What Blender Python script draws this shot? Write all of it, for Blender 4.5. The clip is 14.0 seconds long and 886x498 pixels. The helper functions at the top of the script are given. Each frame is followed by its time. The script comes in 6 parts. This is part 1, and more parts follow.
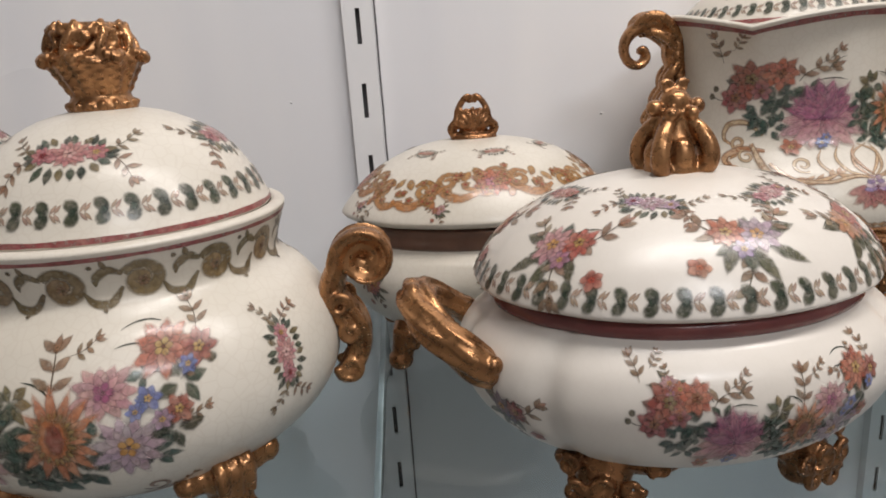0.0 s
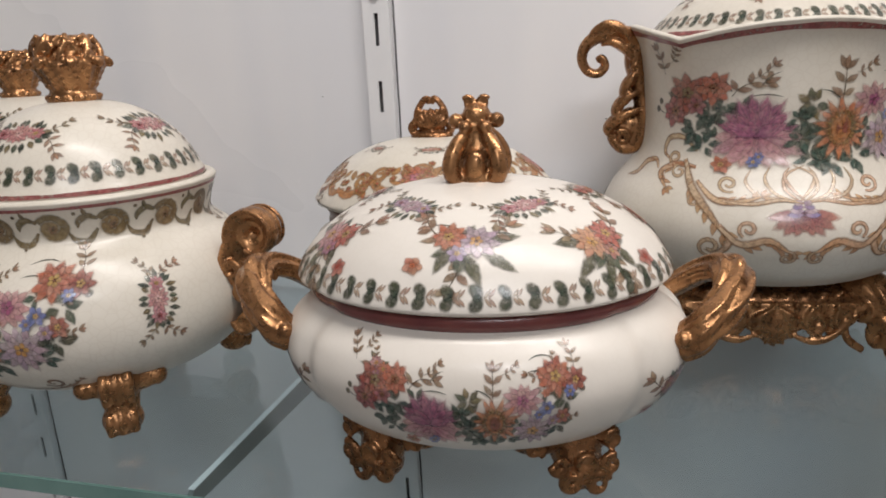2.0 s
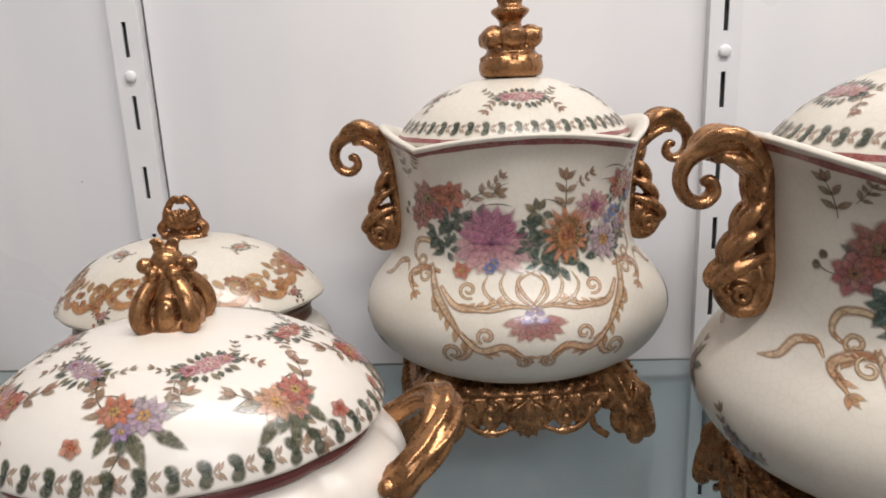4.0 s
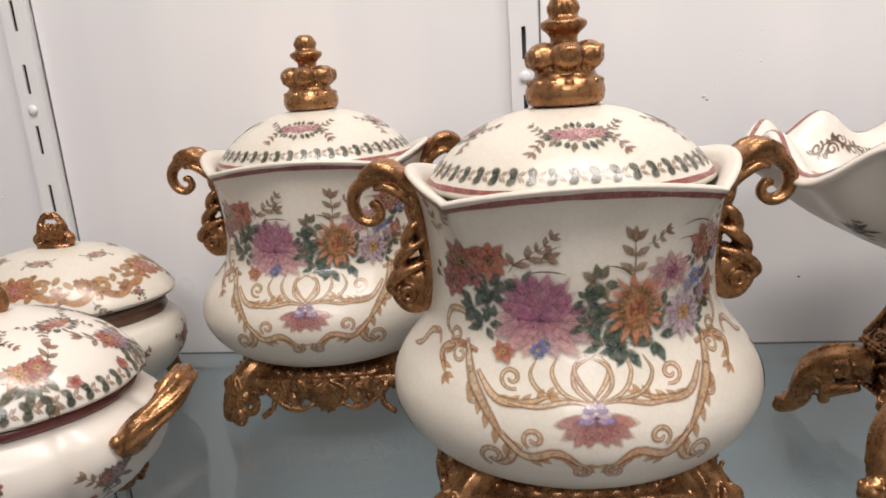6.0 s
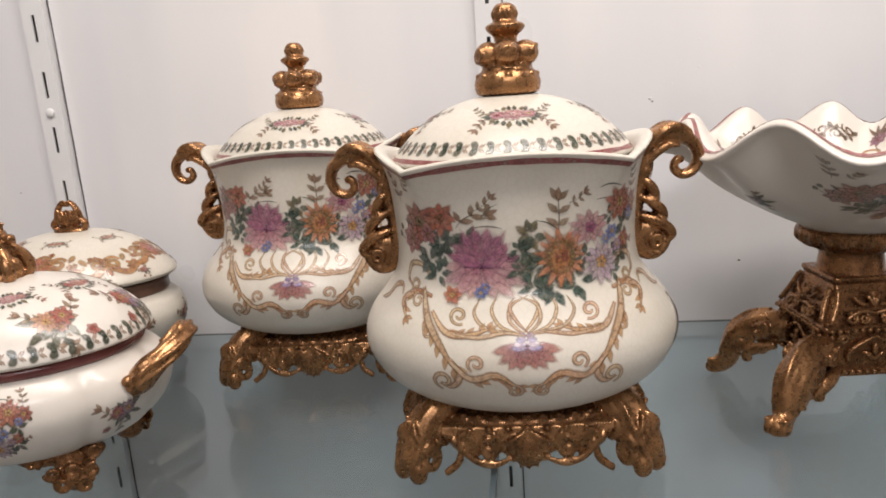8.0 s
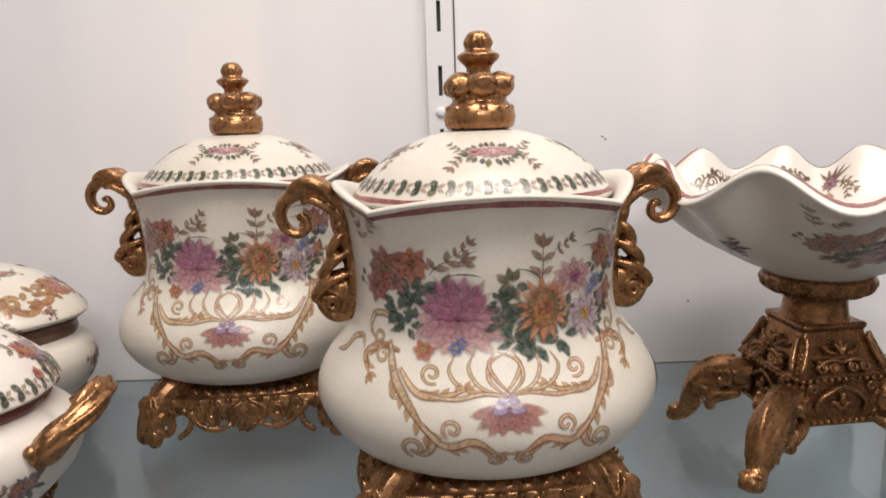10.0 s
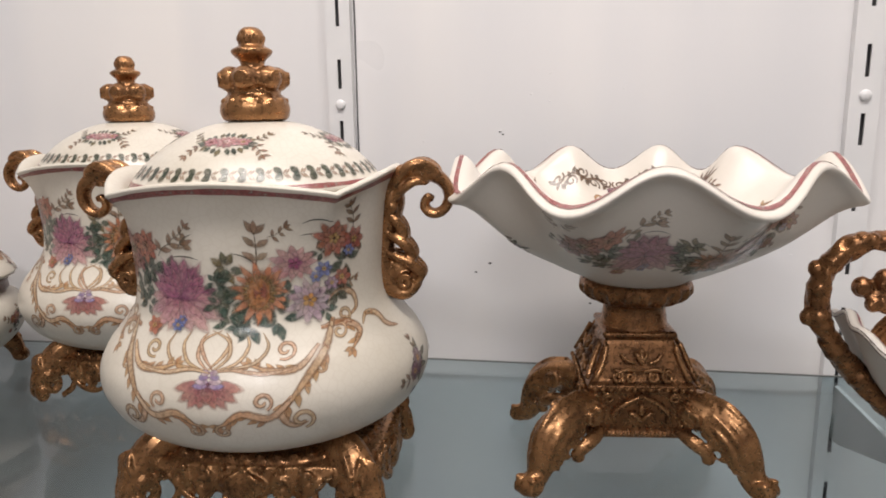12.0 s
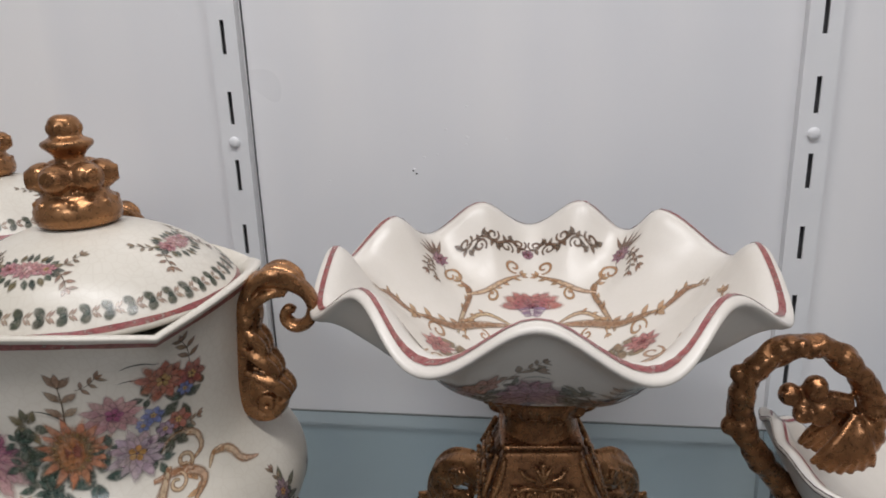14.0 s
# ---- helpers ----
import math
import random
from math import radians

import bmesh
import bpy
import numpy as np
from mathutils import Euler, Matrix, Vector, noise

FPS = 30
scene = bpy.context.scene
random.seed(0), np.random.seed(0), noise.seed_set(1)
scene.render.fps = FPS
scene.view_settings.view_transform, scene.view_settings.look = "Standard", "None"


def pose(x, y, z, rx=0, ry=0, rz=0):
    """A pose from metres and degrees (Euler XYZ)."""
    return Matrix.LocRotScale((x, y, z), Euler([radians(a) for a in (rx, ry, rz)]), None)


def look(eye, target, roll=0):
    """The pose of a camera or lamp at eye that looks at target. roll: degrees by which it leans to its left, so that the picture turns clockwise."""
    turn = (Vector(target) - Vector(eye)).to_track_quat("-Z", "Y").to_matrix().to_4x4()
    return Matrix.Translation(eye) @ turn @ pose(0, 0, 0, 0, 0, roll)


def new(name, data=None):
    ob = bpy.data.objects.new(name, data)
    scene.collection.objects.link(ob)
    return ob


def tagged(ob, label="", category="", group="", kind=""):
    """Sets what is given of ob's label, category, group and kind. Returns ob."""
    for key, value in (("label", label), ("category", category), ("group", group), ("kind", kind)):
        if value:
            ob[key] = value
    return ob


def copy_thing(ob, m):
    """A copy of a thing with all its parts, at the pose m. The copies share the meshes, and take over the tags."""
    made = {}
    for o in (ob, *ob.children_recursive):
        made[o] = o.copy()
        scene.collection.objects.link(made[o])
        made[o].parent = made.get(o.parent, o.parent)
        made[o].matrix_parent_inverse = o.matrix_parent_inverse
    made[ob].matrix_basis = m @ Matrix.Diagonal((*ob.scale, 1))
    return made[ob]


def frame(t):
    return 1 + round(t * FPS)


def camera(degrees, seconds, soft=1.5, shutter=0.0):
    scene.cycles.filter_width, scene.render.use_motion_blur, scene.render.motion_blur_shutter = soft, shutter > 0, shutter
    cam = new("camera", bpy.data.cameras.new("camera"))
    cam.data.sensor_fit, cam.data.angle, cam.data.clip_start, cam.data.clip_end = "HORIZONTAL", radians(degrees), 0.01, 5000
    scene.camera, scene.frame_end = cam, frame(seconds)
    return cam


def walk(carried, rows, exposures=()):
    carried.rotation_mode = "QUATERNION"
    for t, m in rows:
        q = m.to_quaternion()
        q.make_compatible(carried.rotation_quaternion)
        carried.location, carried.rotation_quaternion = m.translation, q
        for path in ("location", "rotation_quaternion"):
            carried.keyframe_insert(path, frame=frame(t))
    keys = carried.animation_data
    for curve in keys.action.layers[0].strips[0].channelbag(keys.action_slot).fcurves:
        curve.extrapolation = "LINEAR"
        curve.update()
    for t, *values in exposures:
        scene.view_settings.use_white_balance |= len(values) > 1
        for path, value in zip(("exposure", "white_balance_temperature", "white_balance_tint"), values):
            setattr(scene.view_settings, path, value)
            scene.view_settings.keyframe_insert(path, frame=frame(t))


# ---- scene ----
cam = camera(65.8, 14.0, soft=1.8)
PATH = [
    (0, (0.021, -0.494, 0.168), (0.12, 1.432, -0.359), -3.9),
    (0.5, (0.073, -0.497, 0.164), (-0.123, 1.417, -0.385), -2.5),
    (1, (0.121, -0.51, 0.171), (-0.254, 1.376, -0.379), -2.4),
    (1.5, (0.156, -0.513, 0.167), (-0.298, 1.356, -0.382), -3.0),
    (2, (0.18, -0.516, 0.17), (-0.315, 1.348, -0.36), -2.7),
    (2.5, (0.21, -0.515, 0.177), (-0.294, 1.348, -0.348), -1.6),
    (3, (0.232, -0.499, 0.183), (-0.141, 1.396, -0.336), -1.8),
    (3.5, (0.23, -0.493, 0.197), (-0.045, 1.425, -0.299), -2.2),
    (4, (0.242, -0.485, 0.21), (0.128, 1.452, -0.273), -2.4),
    (4.2, (0.252, -0.487, 0.214), (0.17, 1.447, -0.289), -3.4),
    (6.3, (0.421, -0.548, 0.228), (0.111, 1.365, -0.269), -3.7),
    (6.5, (0.426, -0.552, 0.225), (0.081, 1.357, -0.262), -3.5),
    (7, (0.44, -0.57, 0.227), (0.069, 1.345, -0.217), -3.6),
    (7.5, (0.447, -0.605, 0.22), (0.133, 1.328, -0.189), -4.0),
    (7.7, (0.443, -0.605, 0.212), (0.155, 1.325, -0.222), -4.2),
    (9.8, (0.386, -0.569, 0.209), (0.392, 1.387, -0.207), -1.3),
    (10, (0.403, -0.568, 0.215), (0.41, 1.397, -0.159), -1.9),
    (10.5, (0.456, -0.571, 0.217), (0.303, 1.384, -0.177), -2.5),
    (11, (0.508, -0.585, 0.216), (0.212, 1.351, -0.186), -1.3),
    (11.5, (0.543, -0.581, 0.214), (0.208, 1.363, -0.115), -1.0),
    (12, (0.589, -0.565, 0.211), (0.259, 1.369, -0.175), -0.9),
    (12.5, (0.62, -0.552, 0.219), (0.307, 1.379, -0.199), -0.9),
    (13, (0.63, -0.531, 0.239), (0.307, 1.384, -0.236), -1.7),
    (13.5, (0.632, -0.511, 0.269), (0.298, 1.406, -0.19), -1.8),
    (14, (0.636, -0.486, 0.278), (0.346, 1.416, -0.268), -1.9),
]
EXPOSURES = [(0, 0.0, 6420, 10), (1.0, -0.06, 6400, 10), (2.0, 0.0, 6400, 10), (3.0, 0.0, 6400, 10), (4.0, 0.12, 6400, 10), (6.5, 0.12, 6680, 12), (11.0, 0.10, 6640, 12), (12.5, 0.0, 6480, 11), (13.0, -0.08, 6250, 10), (13.5, -0.42, 6090, 9), (14.0, -0.47, 6060, 9)]
walk(cam, [(t, look(eye, target, roll)) for t, eye, target, roll in PATH], EXPOSURES)

# ---------------- world, light, exposure
world = bpy.data.worlds.new("shop_air")
scene.world = world
world.use_nodes = True
world.node_tree.nodes["Background"].inputs[0].default_value = (1.0, 0.97, 0.95, 1)
world.node_tree.nodes["Background"].inputs[1].default_value = 0.09
scene.view_settings.exposure = 0.0


def area_lamp(name, at, target, sx, sy, watts, colour):
    lamp = bpy.data.lights.new(name, "AREA")
    lamp.shape, lamp.size, lamp.size_y, lamp.energy, lamp.color = "RECTANGLE", sx, sy, watts, colour
    ob = new(name, lamp)
    ob.matrix_basis = look(at, target)
    return ob


area_lamp("ceiling_lamp", (0.60, -0.60, 1.34), (0.58, -0.30, 0.0), 1.35, 0.14, 19.8, (1.0, 0.94, 0.89))
area_lamp("ceiling_lamp", (0.60, -1.90, 1.34), (0.60, -1.7, 0.0), 0.75, 0.30, 16.5, (0.97, 0.97, 1.0))

# ---------------- small tools
TAU = 2 * math.pi


def mix(a, b, k):
    return tuple(a[i] * (1 - k) + b[i] * k for i in range(3))


def part(name, bm, material, parent=None, label="", smooth=True, kind="", fuse=0.0):
    """Links a bmesh as one mesh object; fuse melts its overlapping lumps into one cast skin of that grain."""
    me = bpy.data.meshes.new(name)
    bmesh.ops.recalc_face_normals(bm, faces=bm.faces)
    bm.to_mesh(me)
    bm.free()
    if smooth:
        me.shade_smooth()
    me.materials.append(material)
    ob = new(name, me)
    if fuse:
        cast = ob.modifiers.new("cast", "REMESH")
        cast.mode, cast.voxel_size, cast.use_smooth_shade = "VOXEL", fuse, True
        soften = ob.modifiers.new("soften", "SMOOTH")
        soften.factor, soften.iterations = 0.5, 1
        ob.data = bpy.data.meshes.new_from_object(ob.evaluated_get(bpy.context.evaluated_depsgraph_get()))
        ob.modifiers.clear()
        bpy.data.meshes.remove(me)
        ob.data.name = name
    if parent is not None:
        ob.parent = parent
    return tagged(ob, label, kind=kind)


def thing(name, label, category, m, group="", kind=""):
    ob = new(name)
    ob.empty_display_size = 0.02
    ob.matrix_basis = m
    return tagged(ob, label, category, group, kind)


def catmull(pts, n):
    """Smooth samples along a row of points of any dimension."""
    a = np.array(pts, float)
    a = np.vstack([2 * a[0] - a[1], a, 2 * a[-1] - a[-2]])
    out = []
    m = len(a) - 3
    for i in range(n + 1):
        s = min(i / n * m, m - 1e-9)
        k = int(s)
        t = s - k
        p0, p1, p2, p3 = a[k:k + 4]
        out.append(0.5 * (2 * p1 + (p2 - p0) * t + (2 * p0 - 5 * p1 + 4 * p2 - p3) * t * t + (3 * p1 - p0 - 3 * p2 + p3) * t ** 3))
    return np.array(out)


def tube(bm, pts, n=24, seg=8, flat=1.0, raw=False):
    """A tapered tube along points (x, y, z, radius); flat stretches it along its binormal."""
    s = np.array(pts, float) if raw else catmull(pts, n)
    P, R = [Vector(p[:3]) for p in s], np.maximum(s[:, 3], 0.0002)
    up, rings = None, []
    for i, p in enumerate(P):
        d = (P[min(i + 1, len(P) - 1)] - P[max(i - 1, 0)])
        d = d.normalized() if d.length > 1e-9 else Vector((0, 0, 1))
        if up is None:
            up = d.cross(Vector((0.3, 1, 0.2))).normalized()
        up = (up - d * up.dot(d)).normalized()
        side = d.cross(up)
        rings.append([bm.verts.new(p + (up * math.cos(TAU * j / seg) + side * (flat * math.sin(TAU * j / seg))) * R[i]) for j in range(seg)])
    for a, b in zip(rings, rings[1:]):
        for j in range(seg):
            bm.faces.new((a[j], a[(j + 1) % seg], b[(j + 1) % seg], b[j]))
    bm.faces.new(rings[0][::-1])
    bm.faces.new(rings[-1])


def scroll(bm, c, u, w, R, turns, r0, r1, a0=0.0, inner=0.25, seg=7, flat=1.0):
    """A spiral volute round c in the plane of u and w, thick r0 outside to r1 at its eye."""
    c, u, w = Vector(c), Vector(u).normalized(), Vector(w).normalized()
    k = max(10, int(abs(turns) * 16))
    pts = []
    for i in range(k + 1):
        f = i / k
        a = a0 + TAU * turns * f
        rr = R * (1 - (1 - inner) * f)
        p = c + (u * math.cos(a) + w * math.sin(a)) * rr
        pts.append((*p, r0 + (r1 - r0) * f))
    tube(bm, pts, seg=seg, flat=flat, raw=True)


def bead(bm, p, r, s=(1, 1, 1), sub=2):
    bmesh.ops.create_icosphere(bm, subdivisions=sub, radius=r, matrix=Matrix.Translation(p) @ Matrix.Diagonal((*s, 1)))


def box(bm, lo, hi, bevel=0.0):
    lo, hi = Vector(lo), Vector(hi)
    r = bmesh.ops.create_cube(bm, size=1.0, matrix=Matrix.Translation((lo + hi) / 2) @ Matrix.Diagonal((*(hi - lo), 1)))
    if bevel:
        edges = list({e for v in r["verts"] for e in v.link_edges})
        bmesh.ops.bevel(bm, geom=edges, offset=bevel, segments=2, affect="EDGES")


def grow(bm, m, verts=None):
    bmesh.ops.transform(bm, matrix=m, verts=verts or list(bm.verts))


def fan(bm, at, out, side, R, count, spread, r0, lift, sag=0.0):
    """Acanthus or shell ribs that spread from a point in the plane of out and side, bulging along lift."""
    at, out, side, lift = Vector(at), Vector(out).normalized(), Vector(side).normalized(), Vector(lift)
    for i in range(count):
        a = (i / (count - 1) - 0.5) * spread
        d = out * math.cos(a) + side * math.sin(a)
        L = R * (0.78 + 0.22 * math.cos(a * 1.3))
        p = [at + d * (L * f) + lift * (math.sin(math.pi * f * 0.85)) + out * (-sag * f * f * abs(a)) for f in (0, 0.35, 0.7, 1.0)]
        tube(bm, [(*p[0], r0 * 0.5), (*p[1], r0 * 0.9), (*p[2], r0), (*p[3], r0 * 0.55)], n=7, seg=6)


class Surf:
    """A turned surface: profile (r, z) from below to above, with oval, lobes or waves. th is 0 in front (-y) and grows to +x."""

    def __init__(s, prof, ax=1.0, ay=1.0, warp=None, n=96):
        c = catmull(prof, n)
        s.R, s.Z = np.maximum(c[:, 0], 0.0), c[:, 1]
        s.L = np.concatenate([[0], np.cumsum(np.hypot(np.diff(s.R), np.diff(s.Z)))])
        s.top, s.ax, s.ay, s.warp = s.L[-1], ax, ay, warp

    def rad(s, v):
        return float(np.interp(v, s.L, s.R))

    def at_z(s, z, lo=0.0):
        """Path length at which the profile first climbs over z, past lo."""
        for i in range(1, len(s.L)):
            if s.L[i] >= lo and s.Z[i] >= z:
                return float(s.L[i])
        return s.top

    def p(s, th, v):
        r, z = np.interp(v, s.L, s.R), np.interp(v, s.L, s.Z)
        if s.warp:
            r, z = s.warp(th, v, r, z)
        return Vector((r * math.sin(th) * s.ax, -r * math.cos(th) * s.ay, z))

    def normal(s, th, v):
        e = 0.0006
        a = s.p(th + e / 0.05, v) - s.p(th - e / 0.05, v)
        b = s.p(th, min(v + e, s.top)) - s.p(th, max(v - e, 0))
        n = a.cross(b)
        return n.normalized() if n.length > 1e-12 else Vector((0, 0, 1))

    def mesh(s, seg=112):
        bm = bmesh.new()
        rings = []
        for v in s.L:
            if np.interp(v, s.L, s.R) < 1e-5:
                rings.append([bm.verts.new(s.p(0, v))])
            else:
                rings.append([bm.verts.new(s.p(TAU * j / seg, v)) for j in range(seg)])
        for a, b in zip(rings, rings[1:]):
            for j in range(seg):
                k = (j + 1) % seg
                if len(a) == 1 and len(b) == 1:
                    continue
                if len(a) == 1:
                    bm.faces.new((a[0], b[k], b[j]))
                elif len(b) == 1:
                    bm.faces.new((a[j], a[k], b[0]))
                else:
                    bm.faces.new((a[j], a[k], b[k], b[j]))
        for ring, flip in ((rings[0], True), (rings[-1], False)):
            if len(ring) > 2:
                bm.faces.new(ring[::-1] if flip else ring)
        return bm


# ---------------- brushwork: thin fired-on colour that lies on a turned surface
GREEN, DKGREEN, OLIVE, BROWN = (0.042, 0.066, 0.042), (0.018, 0.030, 0.022), (0.17, 0.125, 0.055), (0.20, 0.085, 0.04)
PINK, MAGENTA, LILAC, PURPLE = (0.43, 0.165, 0.20), (0.27, 0.075, 0.15), (0.31, 0.20, 0.30), (0.14, 0.06, 0.13)
ORANGE, RED, YELLOW, BLUE = (0.48, 0.175, 0.065), (0.39, 0.07, 0.045), (0.38, 0.24, 0.085), (0.10, 0.15, 0.38)
TAN, GOLDEN, WINE, IVORY = (0.44, 0.25, 0.11), (0.42, 0.22, 0.06), (0.19, 0.03, 0.035), (0.66, 0.60, 0.50)


def twist(bm, path, strands, turns, rad, flat=1.0):
    """Ridges winding round a tube whose points are (x, y, z, radius)."""
    c = catmull(path, 40)
    for k in range(strands):
        pts = []
        for i in range(1, 40):
            q = Vector(c[i][:3])
            t = (Vector(c[i + 1][:3]) - Vector(c[i - 1][:3])).normalized()
            u = t.orthogonal() if abs(t.z) > 0.999 else t.cross(Vector((0, 0, 1))).normalized()
            w = t.cross(u)
            a = TAU * (k / strands + turns * i / 40)
            r = c[i][3] * 0.93
            pts.append((*(q + u * (r * math.cos(a) * flat) + w * (r * math.sin(a))), rad * math.sin(math.pi * (0.08 + 0.84 * i / 40))))
        tube(bm, pts[::2], 40, 5)


class Paint:
    def __init__(s, surf, lift=0.00017, inside=1.0, seed=1):
        s.surf, s.lift, s.sign = surf, lift, inside
        s.v, s.f, s.c, s.k = [], [], [], 0
        s.step = 0.0000045
        s.rnd = random.Random(seed)
        s.aim(0, 0.05)

    def aim(s, th, v, turn=0.0, size=1.0, flip=1.0, squash=1.0, fade=0.0):
        s.th0, s.v0, s.ct, s.st, s.size, s.flip, s.squash, s.fade = th, v, math.cos(turn), math.sin(turn), size, flip, squash, fade
        s.base = 0.0
        return s

    def raised(s):
        s.k, s.base = 0, max(s.base, 0.00022) + 0.00003

    def put(s, x, y, extra):
        x, y = x * s.flip * s.size, y * s.size * s.squash
        x, y = x * s.ct - y * s.st, x * s.st + y * s.ct
        v = min(max(s.v0 + y, 0.0005), s.surf.top - 0.0005)
        th = s.th0 + x / max(0.5 * (s.surf.rad(v) + s.surf.rad(s.v0)), 0.012)
        return s.surf.p(th, v) + s.surf.normal(th, v) * (s.sign * (s.lift + extra))

    def tone(s, c, spread=0.14):
        g = 1 + s.rnd.uniform(-spread, spread)
        c = tuple(min(0.85, max(0.0, q * g * (1 + s.rnd.uniform(-0.06, 0.06)))) for q in c)
        return mix(c, IVORY, s.fade)

    def shape(s, pts, centre, cols, ccol):
        s.k += 1
        e = s.base + (s.k % 60) * s.step
        i0, n = len(s.v), len(pts)
        s.v.append(s.put(*centre, e))
        s.c.append((*ccol, 1.0))
        for f, alpha in ((0.74, 0.96), (1.2, 0.0)):
            for p, c in zip(pts, cols):
                s.v.append(s.put(centre[0] + f * (p[0] - centre[0]), centre[1] + f * (p[1] - centre[1]), e))
                s.c.append((*mix(ccol, c, min(1, f)), alpha))
        s.f += [(i0, i0 + 1 + j, i0 + 1 + (j + 1) % n) for j in range(n)]
        s.f += [(i0 + 1 + j, i0 + 1 + n + j, i0 + 1 + n + (j + 1) % n, i0 + 1 + (j + 1) % n) for j in range(n)]

    def petal(s, x, y, a, L, W, base, tip, point=0.0):
        base, tip = s.tone(base), s.tone(tip)
        ca, sa = math.cos(a), math.sin(a)
        side = [(0.02, 0.10), (0.2, 0.34), (0.45, 0.5), (0.7, 0.46 - 0.12 * point), (0.88, 0.30 - 0.14 * point)]
        out = [(u * L, w * W) for u, w in side] + [(L, 0.0)] + [(u * L, -w * W) for u, w in side[::-1]]
        cols = [mix(base, tip, u / L) for u, w in out]
        s.shape([(x + u * ca - w * sa, y + u * sa + w * ca) for u, w in out], (x + 0.5 * L * ca, y + 0.5 * L * sa), cols, mix(base, tip, 0.55))

    def stroke(s, pts, w, col, taper=1.0, n=None, end=None):
        c = catmull(pts, n or max(6, 5 * (len(pts) - 1)))
        c1, c2 = s.tone(col), s.tone(end or col)
        s.k += 1
        e = s.base + (s.k % 60) * s.step
        i0, m = len(s.v), len(c)
        for i, q in enumerate(c):
            d = c[min(i + 1, m - 1)] - c[max(i - 1, 0)]
            d /= max(np.hypot(*d), 1e-9)
            f = i / (m - 1)
            h = 0.5 * w * ((1 - taper) + taper * math.sin(math.pi * (0.12 + 0.83 * f)))
            for g, alpha in ((-1.15, 0.1), (-0.6, 1.0), (0.6, 1.0), (1.15, 0.1)):
                s.v.append(s.put(q[0] - d[1] * h * g, q[1] + d[0] * h * g, e))
                s.c.append((*mix(c1, c2, f), alpha))
        s.f += [(i0 + 4 * i + j, i0 + 4 * i + j + 1, i0 + 4 * i + j + 5, i0 + 4 * i + j + 4) for i in range(m - 1) for j in range(3)]

    def leaf(s, x, y, a, L, W, col=GREEN, tip=None):
        s.petal(x, y, a, L, W, mix(col, DKGREEN, 0.6), tip or col, 0.9)
        s.stroke([(x, y), (x + 0.45 * L * math.cos(a + 0.06), y + 0.45 * L * math.sin(a + 0.06)), (x + 0.9 * L * math.cos(a), y + 0.9 * L * math.sin(a))], W * 0.10, mix(col, IVORY, 0.10), n=4)

    def blot(s, x, y, R, col, sq=1.0):
        c = s.tone(col, 0.08)
        ring = [(x + R * math.cos(TAU * i / 14) * s.rnd.uniform(0.9, 1.1), y + R * sq * math.sin(TAU * i / 14) * s.rnd.uniform(0.9, 1.1)) for i in range(14)]
        s.shape(ring, (x, y), [c] * 14, c)

    def daisy(s, x, y, R, n, base, tip, eye, sq=1.0, rings=1):
        s.raised()
        s.blot(x, y, R * 0.62, mix(base, (0.07, 0.04, 0.03), 0.45), sq)
        for g in range(rings):
            k = 1 - 0.33 * g
            for i in range(n):
                a = TAU * (i + 0.5 * g) / n + s.rnd.uniform(-0.1, 0.1)
                L = R * k * math.hypot(math.cos(a), sq * math.sin(a))
                s.petal(x, y, a, L * s.rnd.uniform(0.9, 1.08), 4.2 * R * k / n, mix(mix(base, tip, 0.15 * g), (0.06, 0.025, 0.03), 0.5), mix(tip, IVORY, s.rnd.uniform(0.02, 0.14) + 0.06 * g), 0.35)
        for i in range(5):
            a = TAU * i / 5
            s.petal(x + 0.05 * R * math.cos(a), y + 0.05 * R * math.sin(a) * sq, a, R * 0.26, R * 0.22, eye, eye)

    def cluster(s, x, y, R, n, col=GREEN):
        for i in range(n):
            a = TAU * i / n + s.rnd.uniform(-0.35, 0.35)
            q = R * s.rnd.uniform(0.0, 0.3)
            s.leaf(x + q * math.cos(a), y + q * math.sin(a), a, R * s.rnd.uniform(0.7, 1.05), R * s.rnd.uniform(0.42, 0.62), mix(col, (0.05, 0.095, 0.075), s.rnd.random() * 0.8))

    def sunflower(s, x, y, R, sq=1.15):
        s.daisy(x, y, R, 15, mix(ORANGE, BROWN, 0.6), mix(ORANGE, RED, 0.15), OLIVE, sq, 2)
        s.raised()
        s.base += 0.00014
        s.blot(x - 0.06 * R, y, R * 0.52, mix(OLIVE, DKGREEN, 0.45), sq)
        for i in range(18):
            a = TAU * i / 18 + s.rnd.uniform(-0.1, 0.1)
            s.petal(x + (0.30 * math.cos(a) - 0.06) * R, y + 0.36 * R * math.sin(a) * sq, a, 0.24 * R, 0.10 * R, mix(OLIVE, DKGREEN, 0.3), mix(YELLOW, OLIVE, 0.4), 0.6)
        s.raised()
        s.base += 0.00006
        s.blot(x - 0.08 * R, y, R * 0.40, mix(ORANGE, BROWN, 0.45), sq * 1.25)
        s.blot(x - 0.04 * R, y, R * 0.22, mix(WINE, BROWN, 0.5), sq * 1.5)

